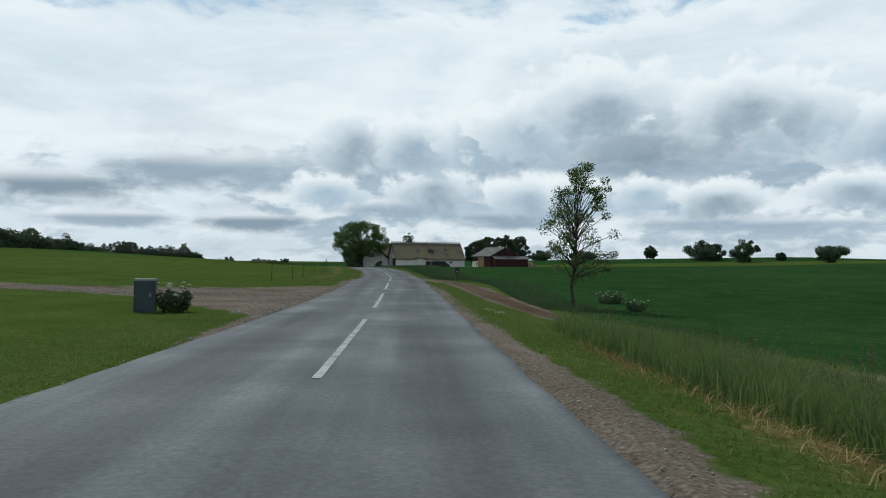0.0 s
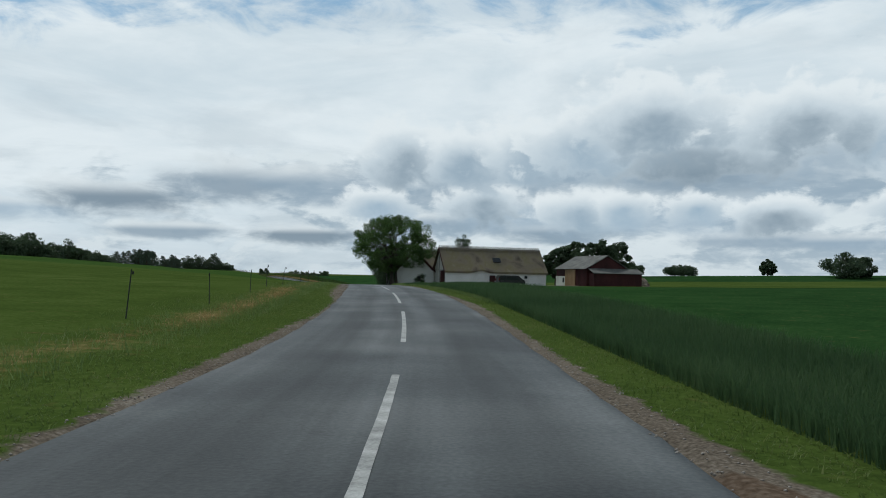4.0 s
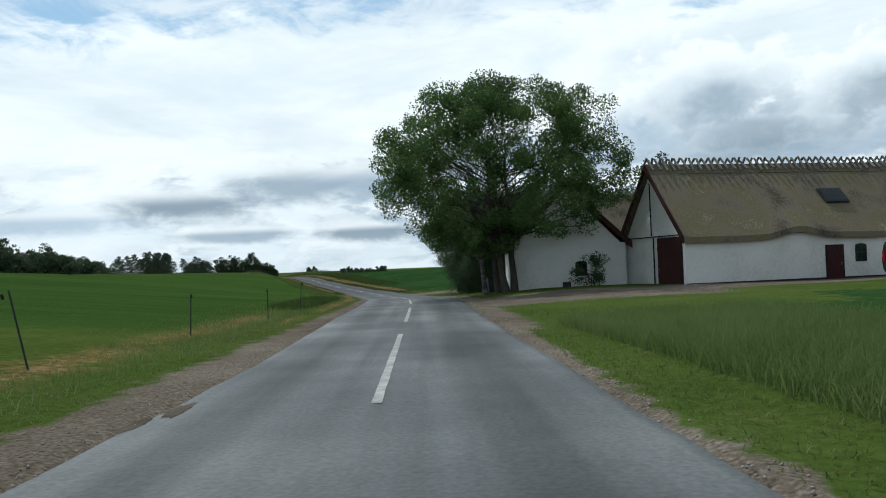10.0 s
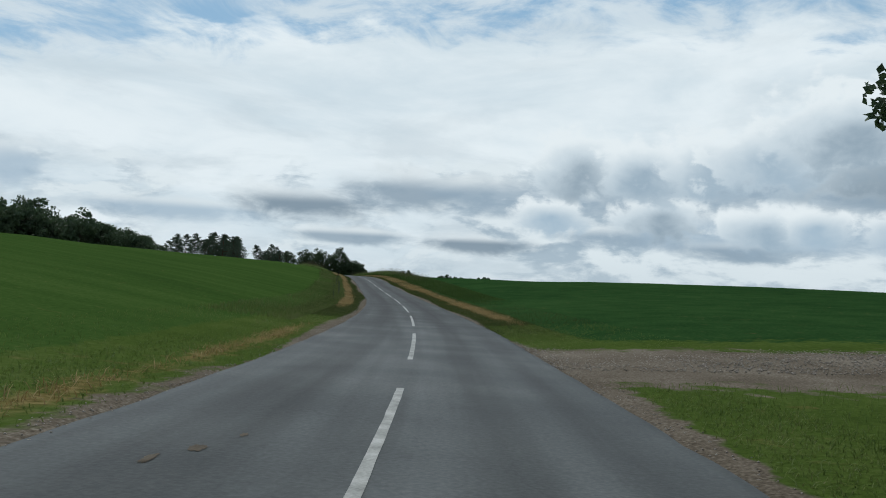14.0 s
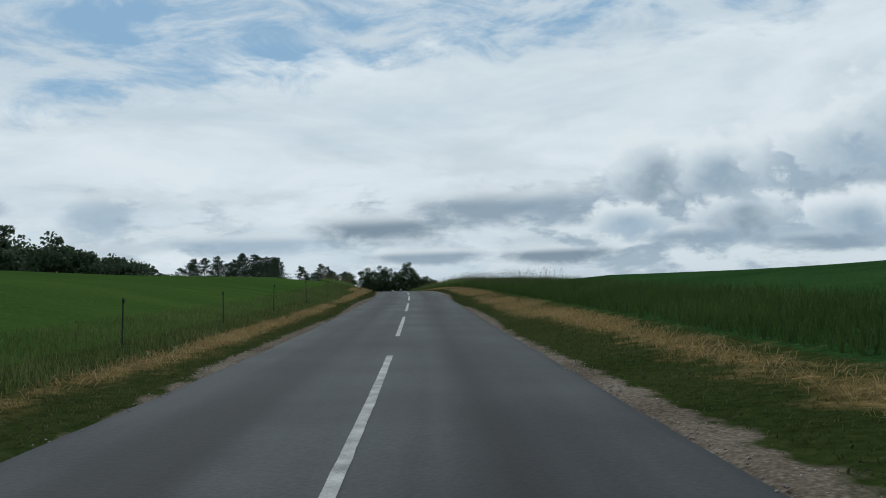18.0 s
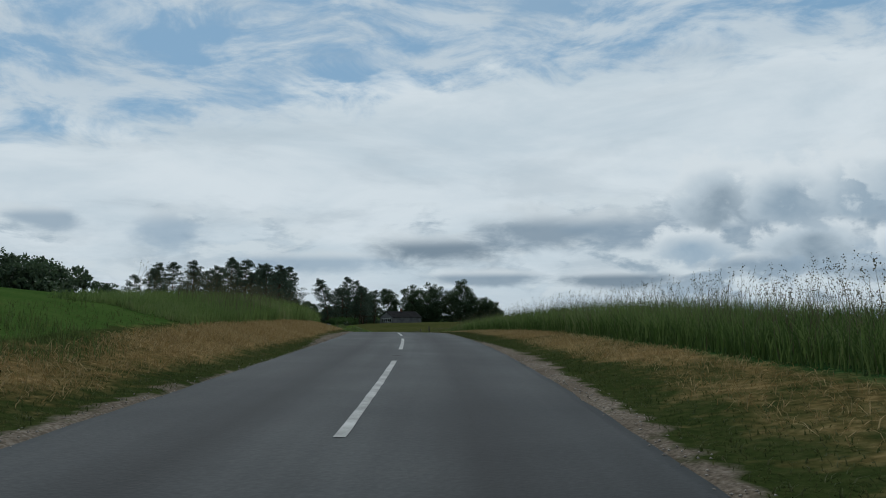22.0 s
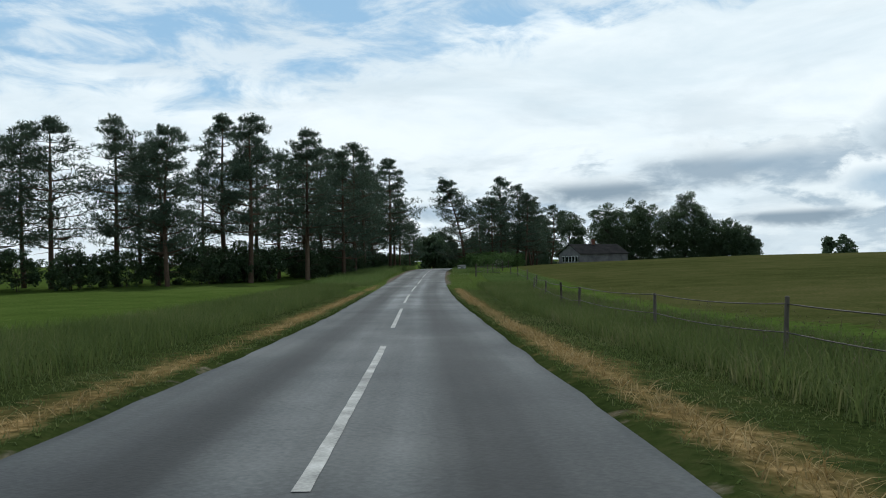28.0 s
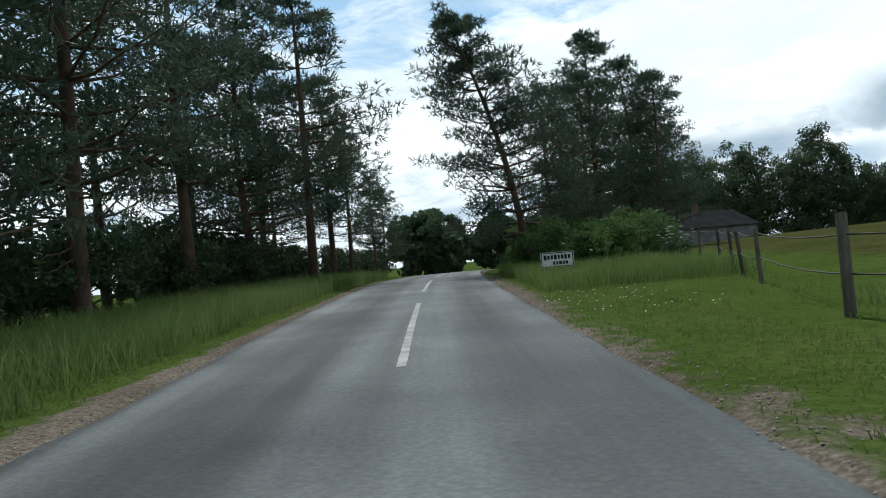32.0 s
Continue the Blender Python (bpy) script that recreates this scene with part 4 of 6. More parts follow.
# ---- plants ----
def blades(name, s, lat, height, width, mat, label, lean=0.35, category="grass"):
    """Single grass blades: each has a foot, a bend and a tip."""
    n = len(s)
    foot = spot(s, lat, -0.02)
    height = height(s) if callable(height) else height
    turn, tip = rng.uniform(0, 2 * np.pi, n), rng.normal(0, lean, (n, 2))
    h = height * rng.uniform(0.6, 1.25, n)
    w = width * rng.uniform(0.7, 1.3, n)
    side = np.stack([np.cos(turn), np.sin(turn), np.zeros(n)], -1) * w[:, None] * 0.5
    lean_v = np.column_stack([tip, np.zeros(n)]) * h[:, None]
    upv = np.column_stack([np.zeros((n, 2)), h])
    mid = foot + 0.55 * upv + 0.3 * lean_v
    top = foot + upv * (1 - 0.25 * np.minimum(1, np.linalg.norm(tip, axis=1)))[:, None] + lean_v
    v = np.stack([foot - side, foot + side, mid - side * 0.8, mid + side * 0.8, top], 1).reshape(-1, 3)
    b = np.arange(n)[:, None] * 5
    f = np.concatenate([b + [0, 1, 3], b + [0, 3, 2], b + [2, 3, 4]], 1).reshape(-1, 3)
    tagged(new(name, array_mesh(name, v, f, mat)), label, category, kind="stuff")
    return top


def scatter(n, s0, s1, l0, l1, power=1.0):
    s = rng.uniform(s0, s1, n)
    a, b = abs(l0), abs(l1)
    lat = np.sign(l0 + l1) * (min(a, b) + abs(a - b) * rng.uniform(0, 1, n) ** power)
    lat = lat + np.sign(lat) * rim_shift(s, lat)
    return s, lat


def keep_off(s, lat):
    """Which places are free of gravel, track and bare soil."""
    c = covers(s, lat)
    return (c["gravel"] + c["track"] + c["soil"]) < rng.uniform(0.25, 0.7, len(s))


def leaf_cloud(centers, radii, per, size, squash=0.8, fold=0.35):
    """Folded leaves round the clump centres, as arrays of verts and triangles."""
    centers, radii = np.asarray(centers, float), np.asarray(radii, float)
    idx = np.repeat(np.arange(len(centers)), per)
    n = len(idx)
    d = rng.normal(0, 1, (n, 3))
    d /= np.linalg.norm(d, axis=1)[:, None]
    r = radii[idx] * rng.uniform(0.25, 1.0, n) ** 0.6
    p = centers[idx] + d * r[:, None] * [1, 1, squash]
    a = rng.normal(0, 1, (n, 3)) + [0, 0, -0.3]
    a /= np.linalg.norm(a, axis=1)[:, None]
    c = np.cross(a, rng.normal(0, 1, (n, 3)))
    c /= np.linalg.norm(c, axis=1)[:, None]
    e = np.cross(a, c)
    ln = size * rng.uniform(0.6, 1.3, n)[:, None]
    v = np.stack([p - a * ln * 0.5, p + c * ln * 0.32 + e * ln * fold * 0.3, p + a * ln * 0.5, p - c * ln * 0.32 + e * ln * fold * 0.3], 1).reshape(-1, 3)
    b = np.arange(n)[:, None] * 4
    f = np.concatenate([b + [0, 1, 2], b + [0, 2, 3]], 1).reshape(-1, 3)
    return v, f


def needle_cloud(centers, radii, per, size, squash=0.45):
    """Thin needle tufts, three slim triangles each."""
    centers, radii = np.asarray(centers, float), np.asarray(radii, float)
    idx = np.repeat(np.arange(len(centers)), per)
    n = len(idx)
    d = rng.normal(0, 1, (n, 3))
    d /= np.linalg.norm(d, axis=1)[:, None]
    p = centers[idx] + d * (radii[idx] * rng.uniform(0.2, 1.0, n) ** 0.6)[:, None] * [1, 1, squash]
    out = []
    for k in range(3):
        a = d * 0.8 + rng.normal(0, 0.6, (n, 3)) + [0, 0, 0.35]
        a /= np.linalg.norm(a, axis=1)[:, None]
        c = np.cross(a, rng.normal(0, 1, (n, 3)))
        c /= np.linalg.norm(c, axis=1)[:, None]
        ln = size * rng.uniform(0.7, 1.3, n)[:, None]
        out.append(np.stack([p - c * ln * 0.10, p + c * ln * 0.10, p + a * ln], 1))
    v = np.stack(out, 1).reshape(-1, 3)
    return v, np.arange(len(v)).reshape(-1, 3)


def limb(a, b, r0, r1, sag=0.1, steps=6, wobble=0.04):
    """A bent, tapering limb from a to b."""
    a, b = np.array(a, float), np.array(b, float)
    t = np.linspace(0, 1, steps)[:, None]
    long = np.linalg.norm(b - a)
    p = a + (b - a) * t + np.array([0, 0, sag * long]) * (4 * t * (1 - t))
    p[1:-1] += rng.normal(0, wobble * long, (steps - 2, 3)) * 0.5
    return np.column_stack([p, r0 + (r1 - r0) * t[:, 0]])


def broadleaf(name, at, height, spread, label, bark, leaf, trunks=((0, 0, 0.35),), clumps=90, per=260, leaf_size=0.2, low=0.16, group="", lean=(0, 0), egg=1.0, category="tree", gaps=0.0, clump_size=0.15, shell=0.5):
    """A tree with trunks, limbs and a crown of clumps of leaves, uneven in outline."""
    tree = thing(name, at, label, category, group)
    wood = []
    forks = []
    for tx, ty, r in trunks:
        top = (tx + lean[0] * 0.5 + rng.normal(0, 0.05) * spread, ty + lean[1] * 0.5 + rng.normal(0, 0.05) * spread, height * 0.72)
        line = limb((tx, ty, -0.25), top, r, r * 0.18, 0, 9, 0.018)
        line[0, 3] *= 1.35
        forks.append(line)
    centers, radii = [], []
    zc = height * (low + (1 - low) * 0.5)
    hz = height * (1 - low) * 0.5
    tries = 0
    while len(centers) < clumps and tries < clumps * 30:
        tries += 1
        d = rng.normal(0, 1, 3)
        d /= np.linalg.norm(d)
        r = rng.uniform(0.25, 1.0) ** shell
        wide = spread * (1 + 0.22 * noise.noise((d[0] * 1.7 + at[0], d[1] * 1.7, d[2] * 1.7)))
        k = 1.0 if d[2] > 0 else egg
        c = np.array([d[0] * wide * r * k + lean[0], d[1] * wide * r * k + lean[1], zc + d[2] * hz * r * (1 + 0.12 * noise.noise((d[0] * 2 + at[1], d[1] * 2, 4)))])
        if gaps and noise.noise((c[0] * 0.55 + at[0], c[1] * 0.55, c[2] * 0.55)) < gaps - 0.5:
            continue
        centers.append(c)
        radii.append(spread * clump_size * rng.uniform(0.7, 1.35))
    for c in centers if len(centers) < 200 else centers[::4]:
        line = forks[len(wood) % len(forks)]
        k = int(np.clip(np.searchsorted(line[:, 2], c[2] * 0.72), 1, len(line) - 1))
        j = rng.uniform(0, 1)
        start = line[k - 1, :3] * (1 - j) + line[k, :3] * j
        if start[2] > c[2] + 0.5:
            start = line[max(0, k - 2), :3]
        wood.append(limb(start, c, line[k, 3] * 0.42 + 0.01, 0.012, 0.04, 6))
    for k, line in enumerate(forks):
        v1, f1 = tubes([line], 9)
        v2, f2 = tubes(wood[k :: len(forks)], 5)
        part("trunk", array_mesh("trunk", np.concatenate([v1, v2]), np.concatenate([f1, f2 + len(v1)]), bark, True), tree)
    part("crown", array_mesh("crown", *leaf_cloud(centers, radii, per, leaf_size), leaf), tree)
    return tree


def pine_variant(seed, height, spread, bare=0.38, whorls=11, per=70, size=0.42, lean=(0, 0)):
    """A pine as lines and clouds: trunk, branches, needles."""
    r0 = np.random.default_rng(seed)
    bend = r0.normal(0, 0.02, 2) * height
    n = 10
    t = np.linspace(0, 1, n)
    trunk = np.column_stack([bend[0] * np.sin(t * 3), bend[1] * np.sin(t * 2.3), -0.3 + t * (height * 0.97 + 0.3), 0.21 * (1 - t) ** 0.8 + 0.025])
    trunk[:, 3] *= height / 14
    trunk[:, 0] += lean[0] * t**1.5
    trunk[:, 1] += lean[1] * t**1.5
    wood, centers, radii = [], [], []
    for w in range(whorls):
        f = w / (whorls - 1)
        z = height * (bare + (0.97 - bare) * f)
        reach = spread * (1 - 0.78 * f ** 1.5) * (0.7 + 0.3 * min(1, f * 4)) * r0.uniform(0.75, 1.15)
        foot = np.array([np.interp(z, trunk[:, 2], trunk[:, i]) for i in range(3)])
        for k in range(int(r0.integers(4, 7))):
            a = r0.uniform(0, 2 * np.pi)
            ln = reach * r0.uniform(0.5, 1.2)
            end = foot + [math.cos(a) * ln, math.sin(a) * ln, ln * r0.uniform(0.05, 0.4)]
            wood.append(limb(foot, end, 0.05 * (1 - f) + 0.02, 0.01, -0.05, 5))
            for q in (0.42, 0.62, 0.82, 1.0):
                if q < 0.7 and r0.uniform() < 0.45:
                    continue
                centers.append(foot + (end - foot) * q + r0.normal(0, 0.15, 3))
                radii.append(reach * r0.uniform(0.12, 0.20) + 0.2)
    for k in range(6):
        foot = np.array([np.interp(height * r0.uniform(0.06, bare), trunk[:, 2], trunk[:, i]) for i in range(3)])
        a = r0.uniform(0, 2 * np.pi)
        wood.append(limb(foot, foot + [math.cos(a) * 1.4, math.sin(a) * 1.4, r0.uniform(-0.4, 0.3)], 0.03, 0.008, 0, 5))
    centers.append(np.array([trunk[-1, 0], trunk[-1, 1], height]))
    radii.append(0.5)
    return trunk, wood, centers, radii, per, size


def make_pine(at, variant, label, group, turn=0.0):
    trunk, wood, centers, radii, per, size = variant
    tree = thing("pine_tree", at, label, "tree", group, turn)
    v1, f1 = tubes([trunk], 9)
    v2, f2 = tubes(wood, 5)
    part("trunk", array_mesh("trunk", np.concatenate([v1, v2]), np.concatenate([f1, f2 + len(v1)]), M["pine_bark"], True), tree)
    part("crown", array_mesh("crown", *needle_cloud(centers, radii, per, size), M["needle"]), tree)
    return tree


def scaled(m, k):
    return m @ Matrix.Diagonal((k, k, k, 1))


def at_ground(x, y):
    return (x, y, ground_at(x, y))


def at_spot(s, lat):
    p = spot(s, lat)
    return (float(p[0]), float(p[1]), float(p[2]))


# The old oak by the farm with a birch among its stems
broadleaf("oak_tree", at_ground(-24.5, 211.2), 12.8, 7.7, "large dark green oak with forked trunks beside the road", M["bark"], M["oak_leaf"], trunks=((-0.42, 0.25, 0.24), (0.0, -0.1, 0.23), (0.45, 0.05, 0.22)), clumps=380, per=340, leaf_size=0.14, low=0.19, egg=1.04, lean=(-0.35, 0.4), clump_size=0.10, gaps=0.455, shell=0.36)
broadleaf("birch_tree", at_ground(-25.8, 211.8), 11.0, 3.4, "weeping birch with black and white bark beside an oak", M["birch_bark"], M["birch_leaf"], trunks=((0, 0, 0.17),), clumps=110, per=110, leaf_size=0.11, low=0.2, lean=(-1.2, 2.4), gaps=0.3, clump_size=0.16)
broadleaf("birch_sapling", at_ground(6.0, 39.5), 7.5, 1.65, "slim young birch with drooping sparse leaves beside a track", M["bark"], M["birch_leaf"], trunks=((0, 0, 0.085),), clumps=110, per=84, leaf_size=0.1, low=0.13, egg=1.15, gaps=0.34, clump_size=0.2, lean=(0.4, 0.0))
# Shrubs that crowd the roadside past the farm
thicket = []
for s, lat, h, w in ((227, 7.0, 8.2, 2.7), (230.5, 6.8, 9.6, 2.9), (226, 6.3, 5.2, 2.0), (229, 6.3, 5.0, 2.0)):
    thicket.append(broadleaf("shrub", at_spot(s, lat), h, w, "dense dark green shrub crowding the roadside", M["bark"], M["hedge_leaf"], trunks=((0, 0, 0.07), (0.3, 0.2, 0.06), (-0.3, 0.1, 0.06)), clumps=80, per=420, leaf_size=0.105, low=-0.04, group="roadside shrubs", category="shrub", clump_size=0.28))
for k, s, lat, size in ((1, 234.5, 6.6, 1.02), (0, 238, 7.0, 0.95), (2, 240.5, 8.0, 0.85), (1, 229, 10.4, 1.02), (1, 232.5, 10.6, 1.0), (0, 224.5, 7.8, 0.76), (2, 223.2, 6.3, 0.86), (3, 232.5, 6.3, 0.92)):
    copy_thing(thicket[k], scaled(pose(*at_spot(s, lat), 0, 0, 77.0 * s), size))
broadleaf("wall_shrub", at_ground(-19.6, 210.6), 1.9, 1.1, "straggly shrub growing against a white wall", M["bark"], M["hedge_leaf"], trunks=((0, 0, 0.03), (0.2, 0.1, 0.03)), clumps=26, per=90, leaf_size=0.11, low=0.0, category="shrub", clump_size=0.3)

# Trees behind the farm and bushes in the far fields
broadleaf("farm_tree", at_ground(-13.0, 232), 10.6, 2.0, "small leafy tree behind a thatched barn", M["bark"], M["far_leaf"], clumps=90, per=90, leaf_size=0.2, clump_size=0.3)
for x, y, h, w in ((6.2, 229.5, 8.2, 2.8), (10.5, 231, 9.4, 3.6), (15.5, 235, 9.4, 3.6), (20, 244, 9.6, 3.8)):
    broadleaf("farm_tree", at_ground(x, y), h, w, "dark leafy tree behind a red barn", M["bark"], M["far_leaf"], clumps=80, per=150, leaf_size=0.4, group="trees behind the farm", clump_size=0.2, gaps=0.2)
for x, y, h, w in ((99, 317, 7.5, 6.5), (106, 321, 6.5, 4.5), (111.8, 302.5, 8, 5), (88, 352, 5.5, 3), (168, 352, 4.5, 7), (36, 322, 3.5, 4.5), (58, 352, 3.5, 5.5), (132, 318, 3, 2), (142, 300, 5.5, 4)):
    broadleaf("field_tree", at_ground(x, y), h, w, "dark round tree standing in a distant field", M["bark"], M["far_leaf"], clumps=50, per=110, leaf_size=0.6, low=0.04, group="field trees", clump_size=0.24)

# Pines on the left past the second rise, and those round the house
variants = [pine_variant(k, h * 0.95, w, bare * 0.70, 14, 23, 0.29) for k, (h, w, bare) in enumerate(((14.6, 4.5, 0.34), (15.0, 4.3, 0.42), (13.4, 4.5, 0.22), (14.0, 4.8, 0.30), (14.6, 4.0, 0.44)))]
PINE_LABEL = "tall dark pine with a bare reddish trunk"
firsts = []
spots = [(548, -30, 1.0), (552, -26, 1.02), (545, -33, 0.95), (549, -20.5, 1.0), (556, -15.5, 1.1), (553, -23, 0.92), (558, -19, 1.02), (561, -11.5, 1.03), (565, -15, 1.03), (567, -9.0, 1.06), (571, -13, 1.12), (574, -8.6, 1.05), (578, -11.5, 1.1), (582, -8.2, 1.02), (586, -12.5, 1.05), (589, -7.6, 1.0), (563, -22, 1.0), (570, -19, 1.05), (595, -6.2, 0.98), (598, -9.5, 0.95), (603, -6.2, 0.8), (609, -6.8, 0.7), (614, -6.2, 0.52), (622, -8, 0.55), (606, -11, 0.8), (541, -36, 0.8), (559, -27, 0.95), (550, -33, 0.9), (591, -10.5, 1.0)]
for i, (s, lat, k) in enumerate(spots):
    at = at_spot(s + rng.normal(0, 0.4), lat + rng.normal(0, 0.3))
    if i < 5:
        firsts.append(make_pine(at, variants[i], PINE_LABEL, "roadside pines", i * 70))
        firsts[-1].scale = (k, k, k)
    else:
        copy_thing(firsts[int(rng.integers(5))], scaled(pose(*at, 0, 0, float(rng.uniform(0, 360))), k * float(rng.uniform(0.96, 1.06))))
for s, lat, k in ((597, 8.2, 0.72), (602, 9.4, 0.96), (606, 11.5, 0.92), (599, 6.8, 0.74), (603, 13, 0.8), (612, 8.5, 0.8), (618, 14, 0.8), (626, 9, 0.7), (609, 14, 0.75), (622, 17, 0.75), (632, 14, 0.7)):
    copy_thing(firsts[(0, 2, 3, 3, 2, 0)[int(k * 100) % 6]], scaled(pose(*at_spot(s, lat), 0, 0, float(rng.uniform(0, 360))), k))
make_pine(at_spot(592, 4.4), pine_variant(21, 12.2, 4.2, 0.14, 20, 34, 0.24, lean=(-2.3, -1.7)), "leaning larch with drooping green branches", "conifers by the garden")
# Undergrowth below the pines
under = []
for k in range(48):
    s = 540 + 1.85 * k
    lat = float(np.interp(s, [540, 556, 570, 630], [-33, -15, -8.6, -6.8])) - float(abs(rng.normal(1.0, 2.2)))
    at, size = at_spot(s, lat), float(rng.uniform(0.65, 1.05)) * (1.0 if s < 600 else 0.85)
    if k < 5:
        under.append(broadleaf("undergrowth_bush", at, 3.1, 1.9, "dark leafy bush below the pines", M["bark"], M["hedge_leaf"], trunks=((0, 0, 0.04), (0.2, 0.1, 0.03)), clumps=40, per=70, leaf_size=0.2, low=0.0, group="bushes below the pines", category="shrub", clump_size=0.25))
    else:
        copy_thing(under[k % 5], scaled(pose(*at, 0, 0, float(rng.uniform(0, 360))), size))
low_rng = np.random.default_rng(77)
for k in range(18):
    s = float(low_rng.uniform(552, 598))
    lat = float(np.interp(s, [540, 556, 570, 630], [-33, -15, -8.6, -6.8])) - float(low_rng.uniform(0.0, 7.0))
    copy_thing(under[k % 5], scaled(pose(*at_spot(s, lat), 0, 0, float(low_rng.uniform(0, 360))), float(low_rng.uniform(0.8, 1.25))))
for s, lat, h, w in ((585, 6.8, 1.7, 1.5), (588.5, 5.9, 2.0, 1.6), (592, 5.2, 2.2, 1.7), (590, 8.8, 2.2, 1.9), (595, 7.6, 2.4, 1.9), (600, 6.0, 2.8, 1.8), (606, 5.4, 2.6, 1.8), (599, 11, 2.0, 1.9)):
    broadleaf("garden_shrub", at_spot(s, lat), h, w, "rounded green shrub at the edge of a garden", M["bark"], M["oak_leaf"], trunks=((0, 0, 0.04),), clumps=34, per=150, leaf_size=0.16, low=0.0, group="garden shrubs", category="shrub", clump_size=0.3)


# A low hedge of bushes across the field
for k in range(9):
    at = at_spot(488 + 5.2 * k, -46 + 1.2 * k + float(rng.normal(0, 1)))
    copy_thing(under[k % 5], scaled(pose(*at, 0, 0, 40.0 * k), float(rng.uniform(1.5, 2.0))))


# Woodland further off
def wood(name, places, label, height, spread):
    for x, y in places:
        h = height * float(rng.uniform(0.75, 1.15))
        broadleaf(name, at_ground(x, y), h, spread * float(rng.uniform(0.8, 1.2)), label, M["bark"], M["far_leaf"], trunks=((0, 0, 0.2),), clumps=46, per=110, leaf_size=0.62, low=0.02, group=label, clump_size=0.26)


kinds = []
for k in range(64):
    row, step = k % 3, k // 3
    x, y = -199 - 5.2 * step - 6 * row + float(rng.normal(0, 1.5)), 446 - 4.6 * step + 7 * row + float(rng.normal(0, 1.5))
    size = float(np.interp(step, [0, 3, 9, 14], [0.9, 1.35, 1.8, 1.9])) * float(rng.uniform(0.88, 1.1))
    at = at_ground(x, y)
    if k < 6:
        kinds.append(broadleaf("woodland_tree", at, 11.0 + k * 0.4, 5.2, "dark woodland tree on the far rise", M["bark"], M["far_leaf"], trunks=((0, 0, 0.2),), clumps=64, per=56, leaf_size=0.68, low=0.0, group="woodland on the far rise", clump_size=0.24))
    else:
        copy_thing(kinds[k % 6], scaled(pose(*at, 0, 0, float(rng.uniform(0, 360))), size))
wood("lane_tree", [(-243, 572), (-238, 577), (-250, 583), (-255, 592), (-246, 598), (-262, 600), (-236, 586)], "dark leafy tree beside the lane", 7, 3.2)
for x, y, h, w in ((-240, 620, 14, 3.6), (-234, 628, 15.5, 4.2), (-229.5, 632, 16.2, 4.4), (-226, 634, 15.6, 4.4), (-222, 637, 13.5, 4.2), (-218.6, 639, 17.2, 4.0), (-215, 640, 13.0, 4.2), (-211, 641, 11.2, 4.0), (-207.5, 641, 9.6, 3.4), (-205, 641, 6.6, 2.6), (-243, 610, 12, 3.4), (-247, 614, 12, 3.6), (-236, 636, 13, 4.0)):
    broadleaf("garden_tree", at_ground(x, y), h, w * 1.25, "leafy dark green tree round a house", M["bark"], M["far_leaf"], trunks=((0, 0, 0.2),), clumps=110, per=130, leaf_size=0.36, low=-0.05, group="trees round the house", clump_size=0.24)
wood("distant_tree", [(-196, 692), (-176, 706), (-168, 708), (-160, 712), (-152, 712), (-260, 690), (-275, 700), (-290, 690)], "distant tree on the skyline", 8, 5)

# ---- the farm ----
def gabled(name, origin, turn, long, wide, eave, ridge, label, category, walls, roof, over=0.35, thick=0.32, brow=None):
    """A building with its near corner at the origin, its long side along x, and a ridge roof."""
    b = thing(name, origin, label, category, turn=turn)
    w = 0.3
    half = wide / 2
    part("wall", box("wall", (long, w, eave), (long / 2, w / 2, eave / 2), walls, 0.02), b)
    part("wall", box("wall", (long, w, eave), (long / 2, wide - w / 2, eave / 2), walls, 0.02), b)
    for x0, x1 in ((0.003, w), (long - w, long - 0.003)):
        part("gable_wall", prism("gable_wall", [(w, 0), (wide - w, 0), (wide - w, eave), (half, ridge - 0.15), (w, eave)], "x", x0, x1, walls, 0.01), b)
    # The two roof slopes, thick, sagging a little, with a raised brow where one is given
    n = 40
    for side in (0, 1):
        vs = []
        for k in range(n + 1):
            x = -over * 0.6 + (long + over * 1.2) * k / n
            lift = brow[2] * math.exp(-(((x - brow[0]) / brow[1]) ** 2)) if brow and side == 0 else 0
            for u in np.linspace(0, 1, 7):
                y = (-over + (half + over) * u)
                z = eave - over * (ridge - eave) / half + (ridge - eave) * (half + over) / half * u + lift * (1 - u) ** 2
                z += 0.05 * noise.noise((x * 0.6, y * 0.8 + side * 9, 1.0))
                yy = y if side == 0 else wide - y
                vs += [(x, yy, z + thick), (x, yy, z)]
        fs = []
        m = 14
        for k in range(n):
            for j in range(6):
                a = k * m + 2 * j
                fs += [(a, a + m, a + m + 2, a + 2), (a + 1, a + 3, a + m + 3, a + m + 1)]
            fs += [(k * m, k * m + 1, (k + 1) * m + 1, (k + 1) * m), (k * m + 12, (k + 1) * m + 12, (k + 1) * m + 13, k * m + 13)]
        for k, flip in ((0, 1), (n, -1)):
            for j in range(6):
                a = k * m + 2 * j
                fs.append((a, a + 2, a + 3, a + 1)[::flip])
        me = mesh_of("roof_slope", vs, fs, roof)
        bm = bmesh.new()
        bm.from_mesh(me)
        bmesh.ops.recalc_face_normals(bm, faces=bm.faces[:])
        bm.to_mesh(me)
        bm.free()
        part("roof_slope", me, b)
    return b


